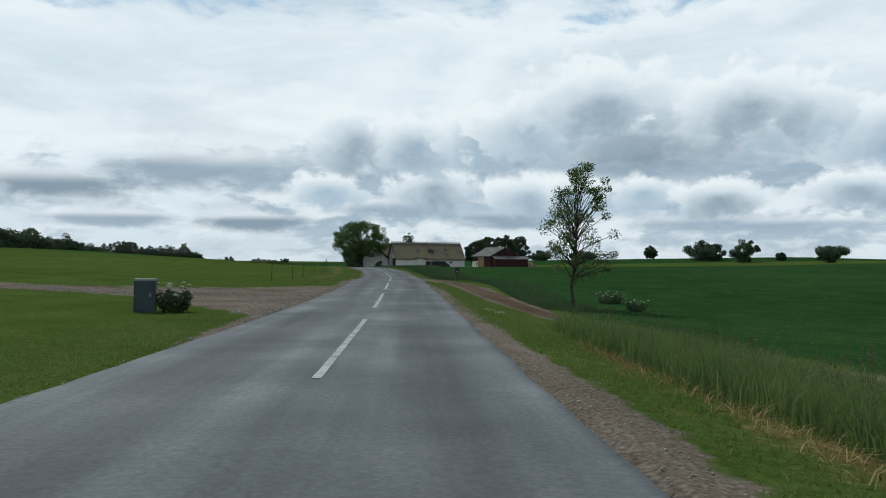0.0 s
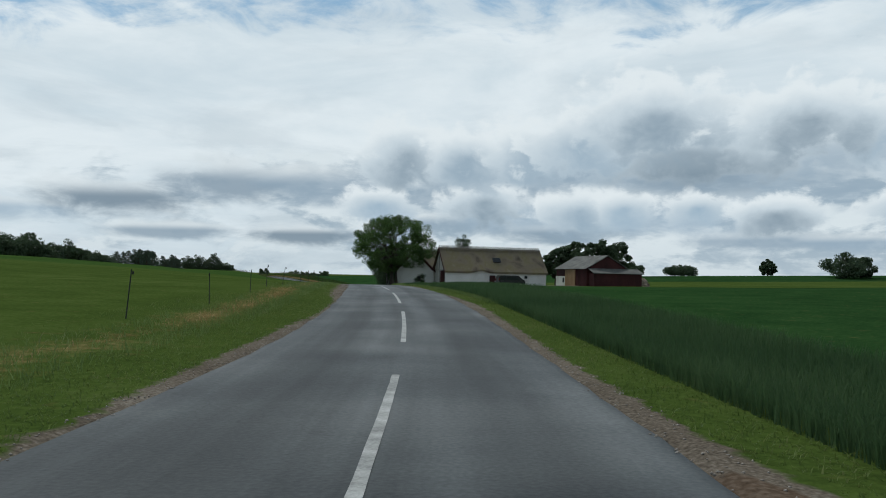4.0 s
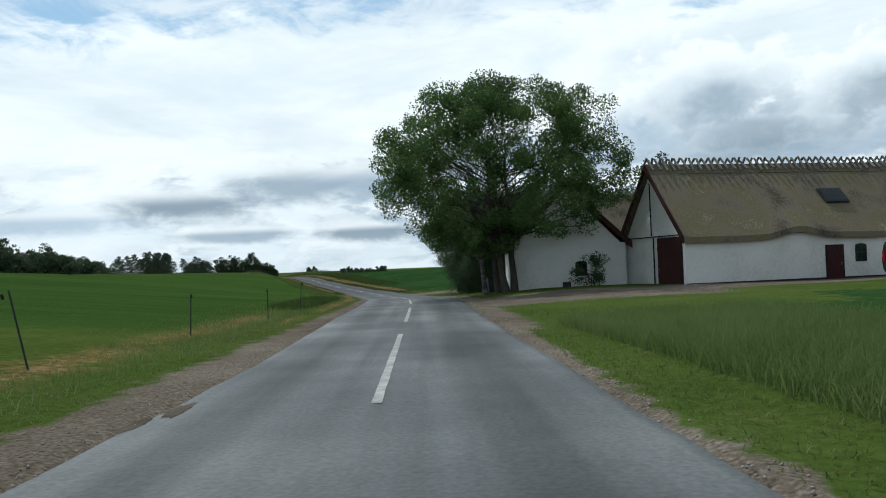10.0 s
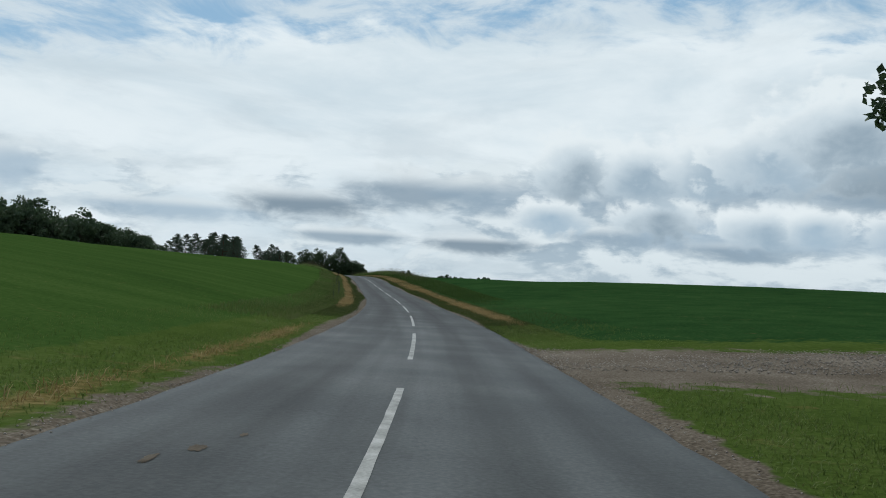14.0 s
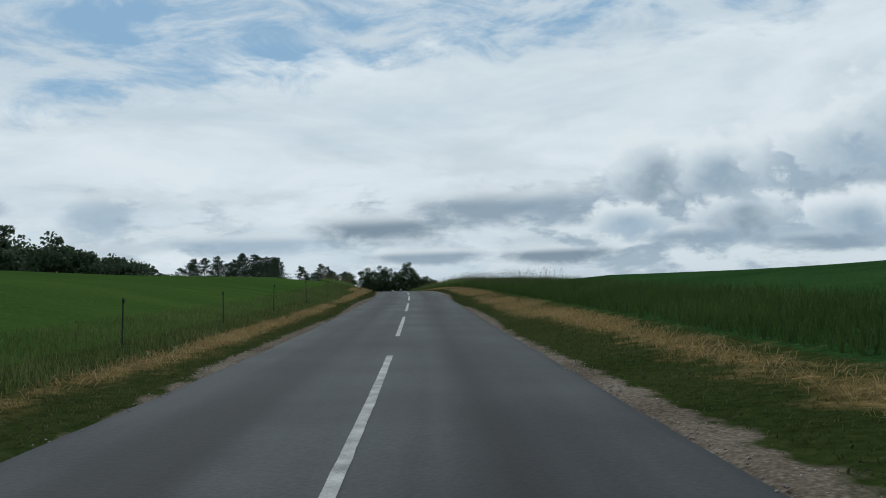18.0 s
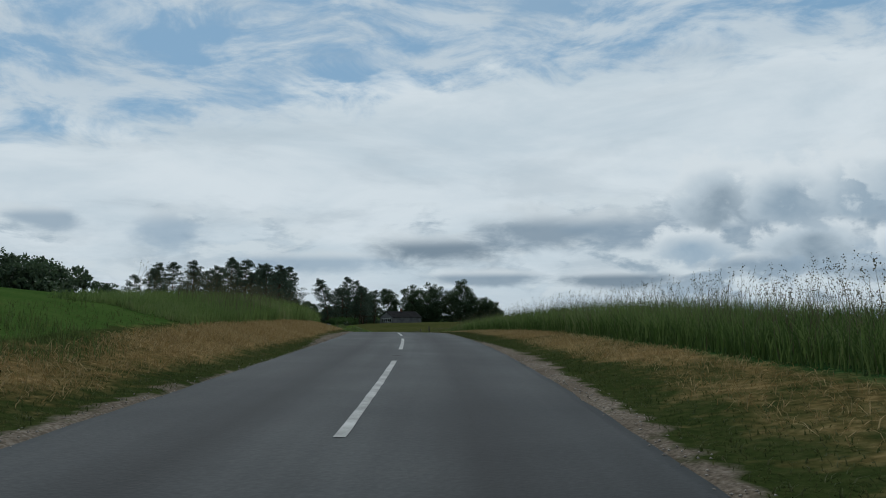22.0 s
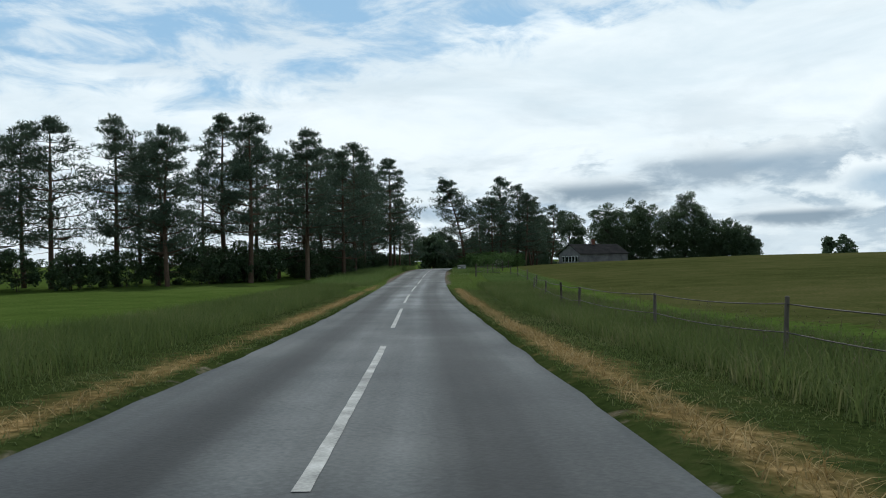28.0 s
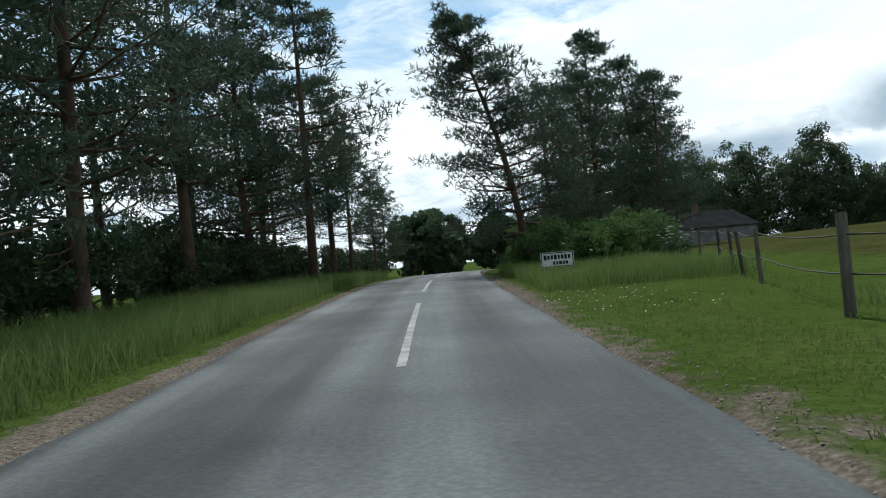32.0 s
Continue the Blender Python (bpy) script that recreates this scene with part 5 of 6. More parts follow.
def barge(b, wide, eave, ridge, x, mat, over=0.35, thick=0.34):
    """Boards along both rakes of a gable."""
    half = wide / 2
    drop = over * (ridge - eave) / half
    for flip in (0, 1):
        pts = [(-over, eave - drop - 0.05), (half, ridge - 0.05), (half, ridge + thick), (-over, eave - drop + thick)]
        if flip:
            pts = [(wide - y, z) for y, z in pts]
        part("barge_board", prism("barge_board", pts, "x", x - 0.06, x, mat, 0.01), b, "dark red barge board")


base_z = -1.2
barn = gabled("barn", (*BARN, base_z), BARN_TURN, 19.4, 7.3, 2.75, 6.6, "long limewashed barn with a weathered thatched roof", "barn", M["limewash"], M["thatch"], brow=(6.6, 1.3, 0.42))
barge(barn, 7.3, 2.75, 6.6, -0.24, M["red_paint"])


def plank_door(parent, name, x0, x1, y, height, mat, label, face="front", low=0.0):
    """A boarded door with its frame and ledges, set on a wall's face."""
    n = max(3, round((x1 - x0) / 0.16))
    w = (x1 - x0) / n

    def put(size, center):
        if face == "gable":
            return (size[1], size[0], size[2]), (y + center[1], center[0], center[2])
        return size, (center[0], y + center[1], center[2])

    d = part(name, box(name, *put((x1 - x0 + 0.16, 0.05, height + 0.08), ((x0 + x1) / 2, 0.0, low + height / 2)), M["tarred"], 0.006), parent, label)
    for k in range(n):
        part("plank", box("plank", *put((w - 0.012, 0.04, height - 0.05), (x0 + w * (k + 0.5), -0.04, low + height / 2)), mat, 0.004), d)
    for z in (0.25, 0.78):
        part("ledge", box("ledge", *put((x1 - x0, 0.03, 0.12), ((x0 + x1) / 2, -0.07, low + height * z)), mat, 0.004), d)
    part("door_handle", box("door_handle", *put((0.03, 0.03, 0.14), (x1 - 0.14, -0.075, low + min(1.05, height * 0.5))), M["steel"], 0.004), d, "dull steel handle")
    return d


def arched_window(parent, x, y, z, w, h, face="front", frame_mat=None):
    """A small window with an arched head, sunk panes and a glazing cross."""
    arch = [(-w / 2, 0), (w / 2, 0)] + [(w / 2 * math.cos(a), h - w * 0.2 + w * 0.2 * math.sin(a)) for a in np.linspace(0, math.pi, 7)]

    def shape(name, pts, d0, d1, mat):
        pts = [(x + p, z + q) for p, q in pts]
        if face == "gable":
            return prism(name, pts, "x", y + d0, y + d1, mat, 0.004)
        return prism(name, pts, "y", y + d0, y + d1, mat, 0.004)

    win = part("window", shape("window", [(p * 1.16, q * 1.05 - 0.03) for p, q in arch], -0.03, 0.02, frame_mat or M["dark_metal"]), parent, "small arched window")
    part("pane", shape("pane", arch, -0.045, -0.032, M["glass"]), win)
    for pts in ([(-0.015, 0), (0.015, 0), (0.015, h), (-0.015, h)], [(-w / 2, h * 0.5 - 0.015), (w / 2, h * 0.5 - 0.015), (w / 2, h * 0.5 + 0.015), (-w / 2, h * 0.5 + 0.015)]):
        part("glazing_bar", shape("glazing_bar", pts, -0.06, -0.045, M["dark_metal"]), win)
    return win


# Doors and windows of the barn, its tarred foot and its iron ties
plank_door(barn, "barn_door", 0.35, 2.95, -0.0, 2.72, M["red_paint"], "tall dark red boarded barn door, closed", "gable")
plank_door(barn, "door", 8.4, 9.4, 0.0, 2.0, M["red_paint"], "dark red boarded door, closed")
arched_window(barn, 10.55, 0.0, 1.1, 0.62, 0.95)
arched_window(barn, 13.5, 0.0, 1.5, 0.8, 0.6)
arched_window(barn, 15.4, 0.0, 1.6, 0.5, 0.5)
part("plinth", box("plinth", (19.4, 0.06, 0.28), (9.7, -0.015, 0.14), M["tarred"], 0.01), barn, "black tarred foot of the wall")
part("tie_bar", box("tie_bar", (0.05, 7.0, 0.06), (-0.03, 3.65, 2.85), M["tarred"], 0.006), barn, "dark iron tie across the gable")
part("tie_bar", box("tie_bar", (0.05, 0.06, 3.0), (-0.03, 3.65, 4.4), M["tarred"], 0.006), barn)
part("drain_pipe", array_mesh("drain_pipe", *tubes([[(-0.10, 3.3, 0.1, 0.04), (-0.10, 3.3, 1.4, 0.04), (-0.10, 3.3, 2.8, 0.04)]], 8), M["tarred"], True), barn)
# Skylight lying on the front slope
pitch = math.atan2(6.6 - 2.75, 3.65)
sky_at = pose(10.2, 1.55, 2.75 + 1.55 * math.tan(pitch) + 0.47, math.degrees(pitch), 0, 0)
light = part("skylight", box("skylight", (1.5, 1.15, 0.12), (0, 0, 0), M["dark_metal"], 0.01), barn, "dark framed skylight in the thatch", sky_at)
part("pane", box("pane", (1.3, 0.95, 0.03), (0, 0, 0.06), M["glass"], 0.004), light)


def ridge_timbers(parent, long, half, ridge, step=0.42):
    """Crossed oak timbers that ride on the thatched ridge."""
    stick = box("ridge_timber", (0.11, 0.09, 1.05), (0, 0, 0), M["ridge_wood"], 0.012)
    x = -0.1
    while x < long + 0.1:
        for side in (1, -1):
            m = pose(x + float(rng.normal(0, 0.03)) + 0.06 * side, half - side * 0.30, ridge + 0.34 + float(rng.normal(0, 0.02)), side * -44 + float(rng.normal(0, 4)), 0, float(rng.normal(0, 3)))
            part("ridge_timber", stick, parent, at=m)
        x += step
    part("ridge_cap", prism("ridge_cap", [(half - 0.55, ridge - 0.22), (half + 0.55, ridge - 0.22), (half + 0.14, ridge + 0.36), (half - 0.14, ridge + 0.36)], "x", -0.2, long + 0.2, M["thatch"], 0.02), parent)


ridge_timbers(barn, 19.4, 3.65, 6.6)

wing = gabled("farmhouse_wing", (-17.4, 212.9, base_z - 0.05), BARN_TURN + 75, 9.0, 7.0, 2.75, 6.2, "limewashed farm wing with a mossy thatched roof", "house", M["limewash"], M["thatch"])
barge(wing, 7.0, 2.75, 6.2, -0.24, M["red_paint"])
arched_window(wing, 2.7, 0.0, 0.85, 0.6, 0.85, "gable")
part("vent", box("vent", (0.04, 0.5, 0.34), (-0.01, 3.6, 0.3), M["dark_metal"], 0.01), wing, "dark grille low in the wall")
ridge_timbers(wing, 9.0, 3.5, 6.2)

back_range = gabled("farmhouse_range", (-21.0, 222.0, base_z - 0.2), BARN_TURN, 12.0, 7.0, 2.8, 6.6, "thatched farmhouse range behind a white wing", "house", M["limewash"], M["thatch"])
ridge_timbers(back_range, 12.0, 3.5, 6.6)

farmhouse = gabled("farmhouse", (-22.2, 231.5, -1.75), 35.0, 12.0, 6.4, 3.4, 6.9, "whitewashed brick farmhouse with red barge boards", "house", M["limewash"], M["fibre_roof"], thick=0.14)
barge(farmhouse, 6.4, 3.4, 6.9, -0.22, M["red_paint"], thick=0.16)
arched_window(farmhouse, 3.2, 0.0, 3.6, 1.0, 1.2, "gable")
for y in (1.6, 4.6):
    arched_window(farmhouse, y, 0.0, 1.0, 0.9, 1.3, "gable")

red = gabled("red_barn", (5.7, 221.5, base_z + 0.1), -68.4, 12.4, 8.3, 3.6, 5.9, "dark red wooden barn with a grey roof", "barn", M["red_paint"], M["fibre_roof"], thick=0.09)
part("lean_to_wall", box("lean_to_wall", (1.9, 9.6, 2.7), (13.4, 5.2, 1.35), M["red_paint"], 0.02), red)
part("lean_to_roof", prism("lean_to_roof", [(12.42, 3.5), (14.7, 2.65), (14.7, 2.75), (12.42, 3.6)], "y", 0.2, 10.3, M["fibre_roof"], 0.01), red)
part("sliding_door", box("sliding_door", (4.1, 0.12, 3.35), (6.0, -0.07, 1.68), M["tan_wood"], 0.015), red, "tan boarded sliding door")
part("white_wall", box("white_wall", (3.85, 0.12, 2.1), (1.95, -0.07, 1.05), M["limewash"], 0.02), red, "limewashed lower wall")
part("window", box("window", (0.6, 0.1, 0.9), (3.3, -0.11, 1.35), M["glass"], 0.01), red, "small dark window")
for k in range(13):
    part("batten", box("batten", (0.05, 0.03, 3.5), (8.3 + 0.33 * k, -0.017, 1.8), M["red_paint"], 0.004), red)
for k in range(24):
    part("batten", box("batten", (0.03, 0.05, 2.65), (14.36, 0.6 + 0.4 * k, 1.33), M["red_paint"], 0.004), red)

far_house = gabled("house", at_ground(-225.5, 598.5), 62.0, 12.0, 8.0, 2.5, 4.4, "low blue-grey brick house with a dark roof behind garden trees", "house", M["house_wall"], M["dark_roof"], thick=0.1)
for y in (1.2, 2.4, 3.6, 4.8, 6.2):
    w = part("window", box("window", (0.06, 0.95, 1.3), (-0.01, y, 1.35), M["white_paint"], 0.008), far_house, "white framed window")
    part("pane", box("pane", (0.03, 0.78, 1.12), (-0.05, y, 1.35), M["glass"], 0.004), w)
part("chimney", box("chimney", (0.6, 0.6, 1.2), (6, 4, 4.9), M["brick"], 0.02), far_house)


def soil_heap(at, wide, high):
    """A tipped heap of pale soil, uneven all over."""
    bm = bmesh.new()
    bmesh.ops.create_icosphere(bm, subdivisions=4, radius=1.0)
    for v in bm.verts:
        d = v.co.copy()
        k = 1 + 0.22 * noise.noise(d * 1.7) + 0.07 * noise.noise(d * 6.0)
        v.co = Vector((d.x * wide * k, d.y * wide * 0.8 * k, max(d.z, -0.15) * high * k * (1.25 - 0.5 * math.hypot(d.x, d.y))))
    heap_ob = thing("soil_heap", at, "pale heap of tipped soil beside a red barn", "soil heap")
    part("mound", bm_mesh("mound", bm, M["heap_soil"]), heap_ob)


soil_heap(at_ground(20.5, 217.5), 2.4, 1.5)

# ---- things along the road ----
def van(at, turn):
    """A dark van: body, glass, four wheels, lamps."""
    v = thing("van", at, "black passenger van parked on the gravel yard", "van", turn=turn)
    side = [(-2.42, 0.42), (-2.44, 1.0), (-2.36, 1.75), (-2.2, 1.88), (0.9, 1.90), (1.25, 1.80), (1.85, 1.22), (2.35, 1.02), (2.45, 0.75), (2.42, 0.36), (2.0, 0.28), (-2.1, 0.28)]
    part("body", prism("body", side, "y", -0.93, 0.93, M["black_paint"], 0.07), v)
    glass = [[(-2.15, 1.15), (-2.15, 1.68), (-1.2, 1.70), (-1.2, 1.13)], [(-1.1, 1.13), (-1.1, 1.70), (0.0, 1.71), (0.0, 1.13)], [(0.1, 1.13), (0.1, 1.71), (0.85, 1.71), (1.35, 1.2), (1.3, 1.13)]]
    for y0, y1 in ((-0.94, -0.925), (0.925, 0.94)):
        for pts in glass:
            part("side_window", prism("side_window", pts, "y", y0, y1, M["glass"], 0.004), v)
        part("sill", box("sill", (2.6, 0.02, 0.14), (-0.05, y0 if y0 < 0 else y1, 0.42), M["dark_metal"], 0.006), v)
    part("windscreen", box("windscreen", (0.82, 1.5, 0.02), (0, 0, 0), M["glass"], 0.004), v, at=pose(1.57, 0, 1.54, 0, 44, 0))
    part("rear_window", box("rear_window", (0.02, 1.4, 0.55), (-2.41, 0, 1.42), M["glass"], 0.004), v)
    for y in (-0.8, 0.8):
        part("tail_lamp", box("tail_lamp", (0.05, 0.14, 0.5), (-2.43, y, 1.15), M["red_lamp"], 0.01), v, "red tail lamp")
        part("headlight", box("headlight", (0.2, 0.3, 0.16), (2.32, y * 0.9, 0.88), M["steel"], 0.03), v)
        part("door_mirror", box("door_mirror", (0.12, 0.2, 0.2), (1.15, y * 1.28, 1.2), M["black_paint"], 0.03), v)
    for x in (-1.5, 1.55):
        for y in (-0.86, 0.86):
            bm = bmesh.new()
            bmesh.ops.create_cone(bm, cap_ends=True, segments=24, radius1=0.33, radius2=0.33, depth=0.22, matrix=pose(x, y, 0.33, 90, 0, 0))
            wheel = part("wheel", bm_mesh("wheel", bm, M["rubber"], 0.02), v)
            bm = bmesh.new()
            bmesh.ops.create_cone(bm, cap_ends=True, segments=20, radius1=0.2, radius2=0.19, depth=0.25, matrix=pose(x, y, 0.33, 90, 0, 0))
            part("rim", bm_mesh("rim", bm, M["steel"], 0.01), wheel, "grey wheel rim")


van((-3.3, 205.3, -0.98), 21.0)


def stake(s, lat, height, group, tilt=0.0):
    at = at_spot(s, lat)
    st = thing("fence_stake", at, "thin dark fence stake at the edge of a field", "fence stake", group, float(rng.uniform(0, 360)))
    bm = bmesh.new()
    bmesh.ops.create_cone(bm, cap_ends=True, segments=8, radius1=0.018, radius2=0.015, depth=height + 0.2, matrix=pose(0, 0, height / 2 - 0.1, tilt, 0, 0))
    part("rod", bm_mesh("rod", bm, M["dark_metal"], 0.004), st)
    bm = bmesh.new()
    bmesh.ops.create_cone(bm, cap_ends=True, segments=8, radius1=0.026, radius2=0.022, depth=0.08, matrix=pose(0, 0, 0, tilt, 0, 0) @ Matrix.Translation((0.0, 0, height * 0.93)))
    part("insulator", bm_mesh("insulator", bm, M["tarred"], 0.006), st)


for k, s in enumerate((48, 56, 64, 72, 80, 88, 96, 104, 112, 120.5, 129.1, 137.4, 146, 153.5, 162, 170, 178, 185.7, 193.5, 199.3)):
    stake(s, float(np.interp(s, [50, 120, 137, 178, 186, 200], [-7.0, -6.6, -5.6, -5.7, -5.1, -4.7])) + 0.15 * math.sin(k * 2.1), 1.15 + 0.15 * math.sin(k * 1.7), "stakes along the pasture", (3, -5, 11, 2, -2, 8, 1)[k % 7])
for k in range(9):
    stake(294 + 8.6 * k, -5.2 + 0.2 * math.sin(k), 1.1 + 0.12 * math.sin(k * 1.3), "stakes along the cornfield", 2 * math.sin(k * 3))


# Post and wire fence round the meadow
FENCE = [(452, 19), (457, 13.5), (462.2, 6.5), (467.7, 6.5), (474, 7.0), (482, 6.9), (489.5, 6.8), (497, 6.8), (504, 6.7), (513.1, 6.6), (516.8, 6.6), (525, 7.2), (532, 7.5), (537, 8.3), (547, 8.8), (556, 8.9), (560.3, 8.6), (564.6, 5.4), (570.8, 6.9), (573.6, 7.6), (575.5, 8.1), (579, 9.0), (584, 10)]
fence = thing("wire_fence", at_spot(*FENCE[0]), "weathered wooden posts with rusty wires along a meadow", "fence")
origin = np.array(at_spot(*FENCE[0]))
tops = []
for k, (s, lat) in enumerate(FENCE):
    p = np.array(at_spot(s, lat)) - origin
    r = 0.07 if k in (2, 17) else 0.045
    h = 1.25 if k in (2, 17) else 1.05 + float(rng.uniform(-0.08, 0.08))
    bm = bmesh.new()
    bmesh.ops.create_cone(bm, cap_ends=True, segments=9, radius1=r * 1.06, radius2=r * 0.94, depth=h + 0.3)
    for v in bm.verts:
        v.co.x += float(rng.normal(0, 0.005))
        v.co.y += float(rng.normal(0, 0.005))
    part("post", bm_mesh("post", bm, M["post_wood"], 0.008), fence, at=pose(p[0], p[1], p[2] + h / 2 - 0.15, float(rng.normal(0, 2.5)), float(rng.normal(0, 2.5)), float(rng.uniform(0, 360))))
    tops.append(p)
for up_by in (0.98, 0.5):
    for a, b in zip(tops, tops[1:]):
        t = np.linspace(0, 1, 7)[:, None]
        p = a + (b - a) * t + [0, 0, up_by] - np.array([0, 0, 0.07]) * (4 * t * (1 - t))
        part("wire", array_mesh("wire", *tubes([np.column_stack([p, np.full(7, 0.012)])], 5), M["wire"], True), fence)


def mailbox(at, turn, mat, label, post_h=1.05):
    m = thing("mailbox", at, label, "mailbox", turn=turn)
    part("post", box("post", (0.1, 0.1, post_h + 0.5), (0, 0, post_h / 2 + 0.1), M["post_wood"], 0.01), m)
    b = part("letter_box", prism("letter_box", [(-0.17, 0), (0.17, 0), (0.17, 0.36), (0.12, 0.43), (-0.12, 0.43), (-0.17, 0.36)], "y", -0.32, -0.06, mat, 0.015), m, at=pose(0, 0, post_h - 0.12))
    part("flap", box("flap", (0.30, 0.02, 0.09), (0, -0.335, 0.31), M["dark_metal"], 0.006), b, "hinged letter flap")
    part("number_plate", box("number_plate", (0.10, 0.012, 0.10), (0.0, -0.33, 0.13), M["white_paint"], 0.004), b, "plain white mark")
    return m


mailbox(at_spot(63.0, 5.25), 10, M["dark_metal"], "black letter box on a wooden post beside a track", 0.8)
mailbox(at_spot(219.8, 6.2), 0, M["steel"], "grey letter box on a wooden post below a birch", 0.8)

# Waste bin by the birch
bin_at = at_ground(-25.7, 214.4)
bin_ob = thing("waste_bin", bin_at, "dark wheeled waste bin standing below trees", "waste bin", turn=20)
part("body", prism("body", [(-0.24, 0.06), (0.24, 0.06), (0.29, 0.95), (-0.29, 0.95)], "y", -0.28, 0.28, M["dark_metal"], 0.03), bin_ob)
part("lid", box("lid", (0.62, 0.64, 0.07), (0, 0, 0.99), M["tarred"], 0.02), bin_ob)

# Utility cabinet by the gravel opening, with white umbels beside it
cab_at = at_spot(20.8, -5.8)
cab = thing("utility_cabinet", cab_at, "blue-grey metal utility cabinet standing in the grass", "cabinet", turn=12)
part("housing", box("housing", (0.52, 0.36, 0.88), (0, 0, 0.42), M["cabinet_grey"], 0.015), cab)
part("lid", box("lid", (0.56, 0.40, 0.05), (0, 0, 0.885), M["steel"], 0.01), cab, "pale sloping lid")
part("door_panel", box("door_panel", (0.44, 0.02, 0.7), (0, -0.187, 0.44), M["cabinet_grey"], 0.006), cab)
part("lock", box("lock", (0.04, 0.02, 0.09), (0.15, -0.203, 0.5), M["steel"], 0.004), cab)


def umbels(at, n, reach, height, name, label):
    """White-flowered plants: stems, leaves and flat heads of tiny flowers."""
    plant = thing(name, at, label, "flowers")
    lines, heads, leaves = [], [], []
    for k in range(n):
        a, r = rng.uniform(0, 2 * np.pi), reach * rng.uniform(0, 1) ** 0.5
        foot = np.array([math.cos(a) * r * 0.5, math.sin(a) * r * 0.5, -0.03])
        top = np.array([math.cos(a) * r, math.sin(a) * r, height * rng.uniform(0.6, 1.1)])
        lines.append(limb(foot, top, 0.008, 0.004, 0.05, 5))
        heads.append(top)
        leaves += [foot + (top - foot) * q for q in (0.3, 0.5, 0.7)]
    part("stems", array_mesh("stems", *tubes(lines, 4), M["grass"]), plant)
    part("leaves", array_mesh("leaves", *leaf_cloud(leaves, [0.14] * len(leaves), 16, 0.1), M["hedge_leaf"]), plant)
    for head in heads:
        part("flower_head", array_mesh("flower_head", *leaf_cloud([head], [0.075], 24, 0.035, 0.25), M["flower"]), plant, "flat white flower head")


umbels(at_spot(21.2, -5.2), 26, 0.5, 0.75, "cow_parsley", "white-flowered cow parsley beside a metal cabinet")
umbels(at_spot(477, 7.6), 20, 0.9, 0.8, "cow_parsley", "white-flowered cow parsley along a fence")
umbels(at_spot(449, -8.0), 16, 0.7, 1.2, "cow_parsley", "white-flowered cow parsley on a grass bank")
umbels(at_spot(38, 12.3), 12, 0.7, 0.6, "cow_parsley", "white-flowered cow parsley at a field edge")
umbels(at_spot(42.7, 12.2), 22, 0.9, 0.7, "cow_parsley", "white-flowered cow parsley at a field edge")
umbels(at_spot(582, 8.5), 20, 0.8, 1.2, "cow_parsley", "white-flowered cow parsley beside garden shrubs")

def daisies(n, s0, s1, l0, l1):
    """Small white flowers open in short grass, each a ring of petals with a raised middle."""
    s, lat = scatter(n, s0, s1, l0, l1)
    p = spot(s, lat, 0.0) + np.column_stack([np.zeros((n, 2)), rng.uniform(0.10, 0.16, n)])
    a = np.linspace(0, 2 * np.pi, 6, endpoint=False)
    ring = np.stack([np.cos(a), np.sin(a), np.zeros(6)], -1) * 0.017
    v = np.concatenate([p[:, None] + [[0, 0, 0.008]], p[:, None] + ring[None] + rng.normal(0, 0.004, (n, 6, 3))], 1)
    tri = np.array([(0, k + 1, (k + 1) % 6 + 1) for k in range(6)])
    f = (np.arange(n)[:, None, None] * 7 + tri[None]).reshape(-1, 3)
    tagged(new("daisies", array_mesh("daisies", v.reshape(-1, 3), f, M["flower"])), "small white daisies in short grass", "flowers", kind="stuff")


daisies(22, 22.2, 23.0, 3.5, 4.2)
daisies(60, 566, 572, 3.0, 5.5)

# Place sign near the house
sign = thing("road_sign", at_spot(579.0, 4.1), "white sign with a black border on two low posts", "sign", turn=heading(579) - 3)
part("panel", box("panel", (1.0, 0.03, 0.46), (0, 0, 0.62), M["white_paint"], 0.012), sign)
for x in (-0.4, 0.4):
    part("post", box("post", (0.06, 0.06, 0.9), (x, 0.05, 0.38), M["steel"], 0.01), sign)
for size, at in (((0.96, 0.012, 0.025), (0, -0.02, 0.825)), ((0.96, 0.012, 0.025), (0, -0.02, 0.415)), ((0.025, 0.012, 0.40), (-0.47, -0.02, 0.62)), ((0.025, 0.012, 0.40), (0.47, -0.02, 0.62))):
    part("border", box("border", size, at, M["tarred"], 0.003), sign, "black border strip")
for k, w in enumerate((0.09, 0.07, 0.07, 0.08, 0.06, 0.08, 0.07, 0.07)):
    part("letter_bar", box("letter_bar", (w, 0.01, 0.12 + 0.03 * (k % 3 == 0)), (-0.36 + 0.103 * k, -0.02, 0.70), M["tarred"], 0.002), sign)
for k, w in enumerate((0.07, 0.06, 0.09, 0.06, 0.08)):
    part("letter_bar", box("letter_bar", (w, 0.01, 0.10), (-0.10 + 0.095 * k, -0.02, 0.52), M["tarred"], 0.002), sign)

# ---- grass, corn and straw ----
def grow(name, n, s0, s1, l0, l1, height, width, mat, label, lean=0.35, power=1.0, off=True):
    s, lat = scatter(n, s0, s1, l0, l1, power)
    if off:
        k = keep_off(s, lat) & (covers(s, lat)["dry"] < rng.uniform(0.15, 0.6, n))
        s, lat = s[k], lat[k]
    return blades(name, s, lat, height, width, mat, label, lean)


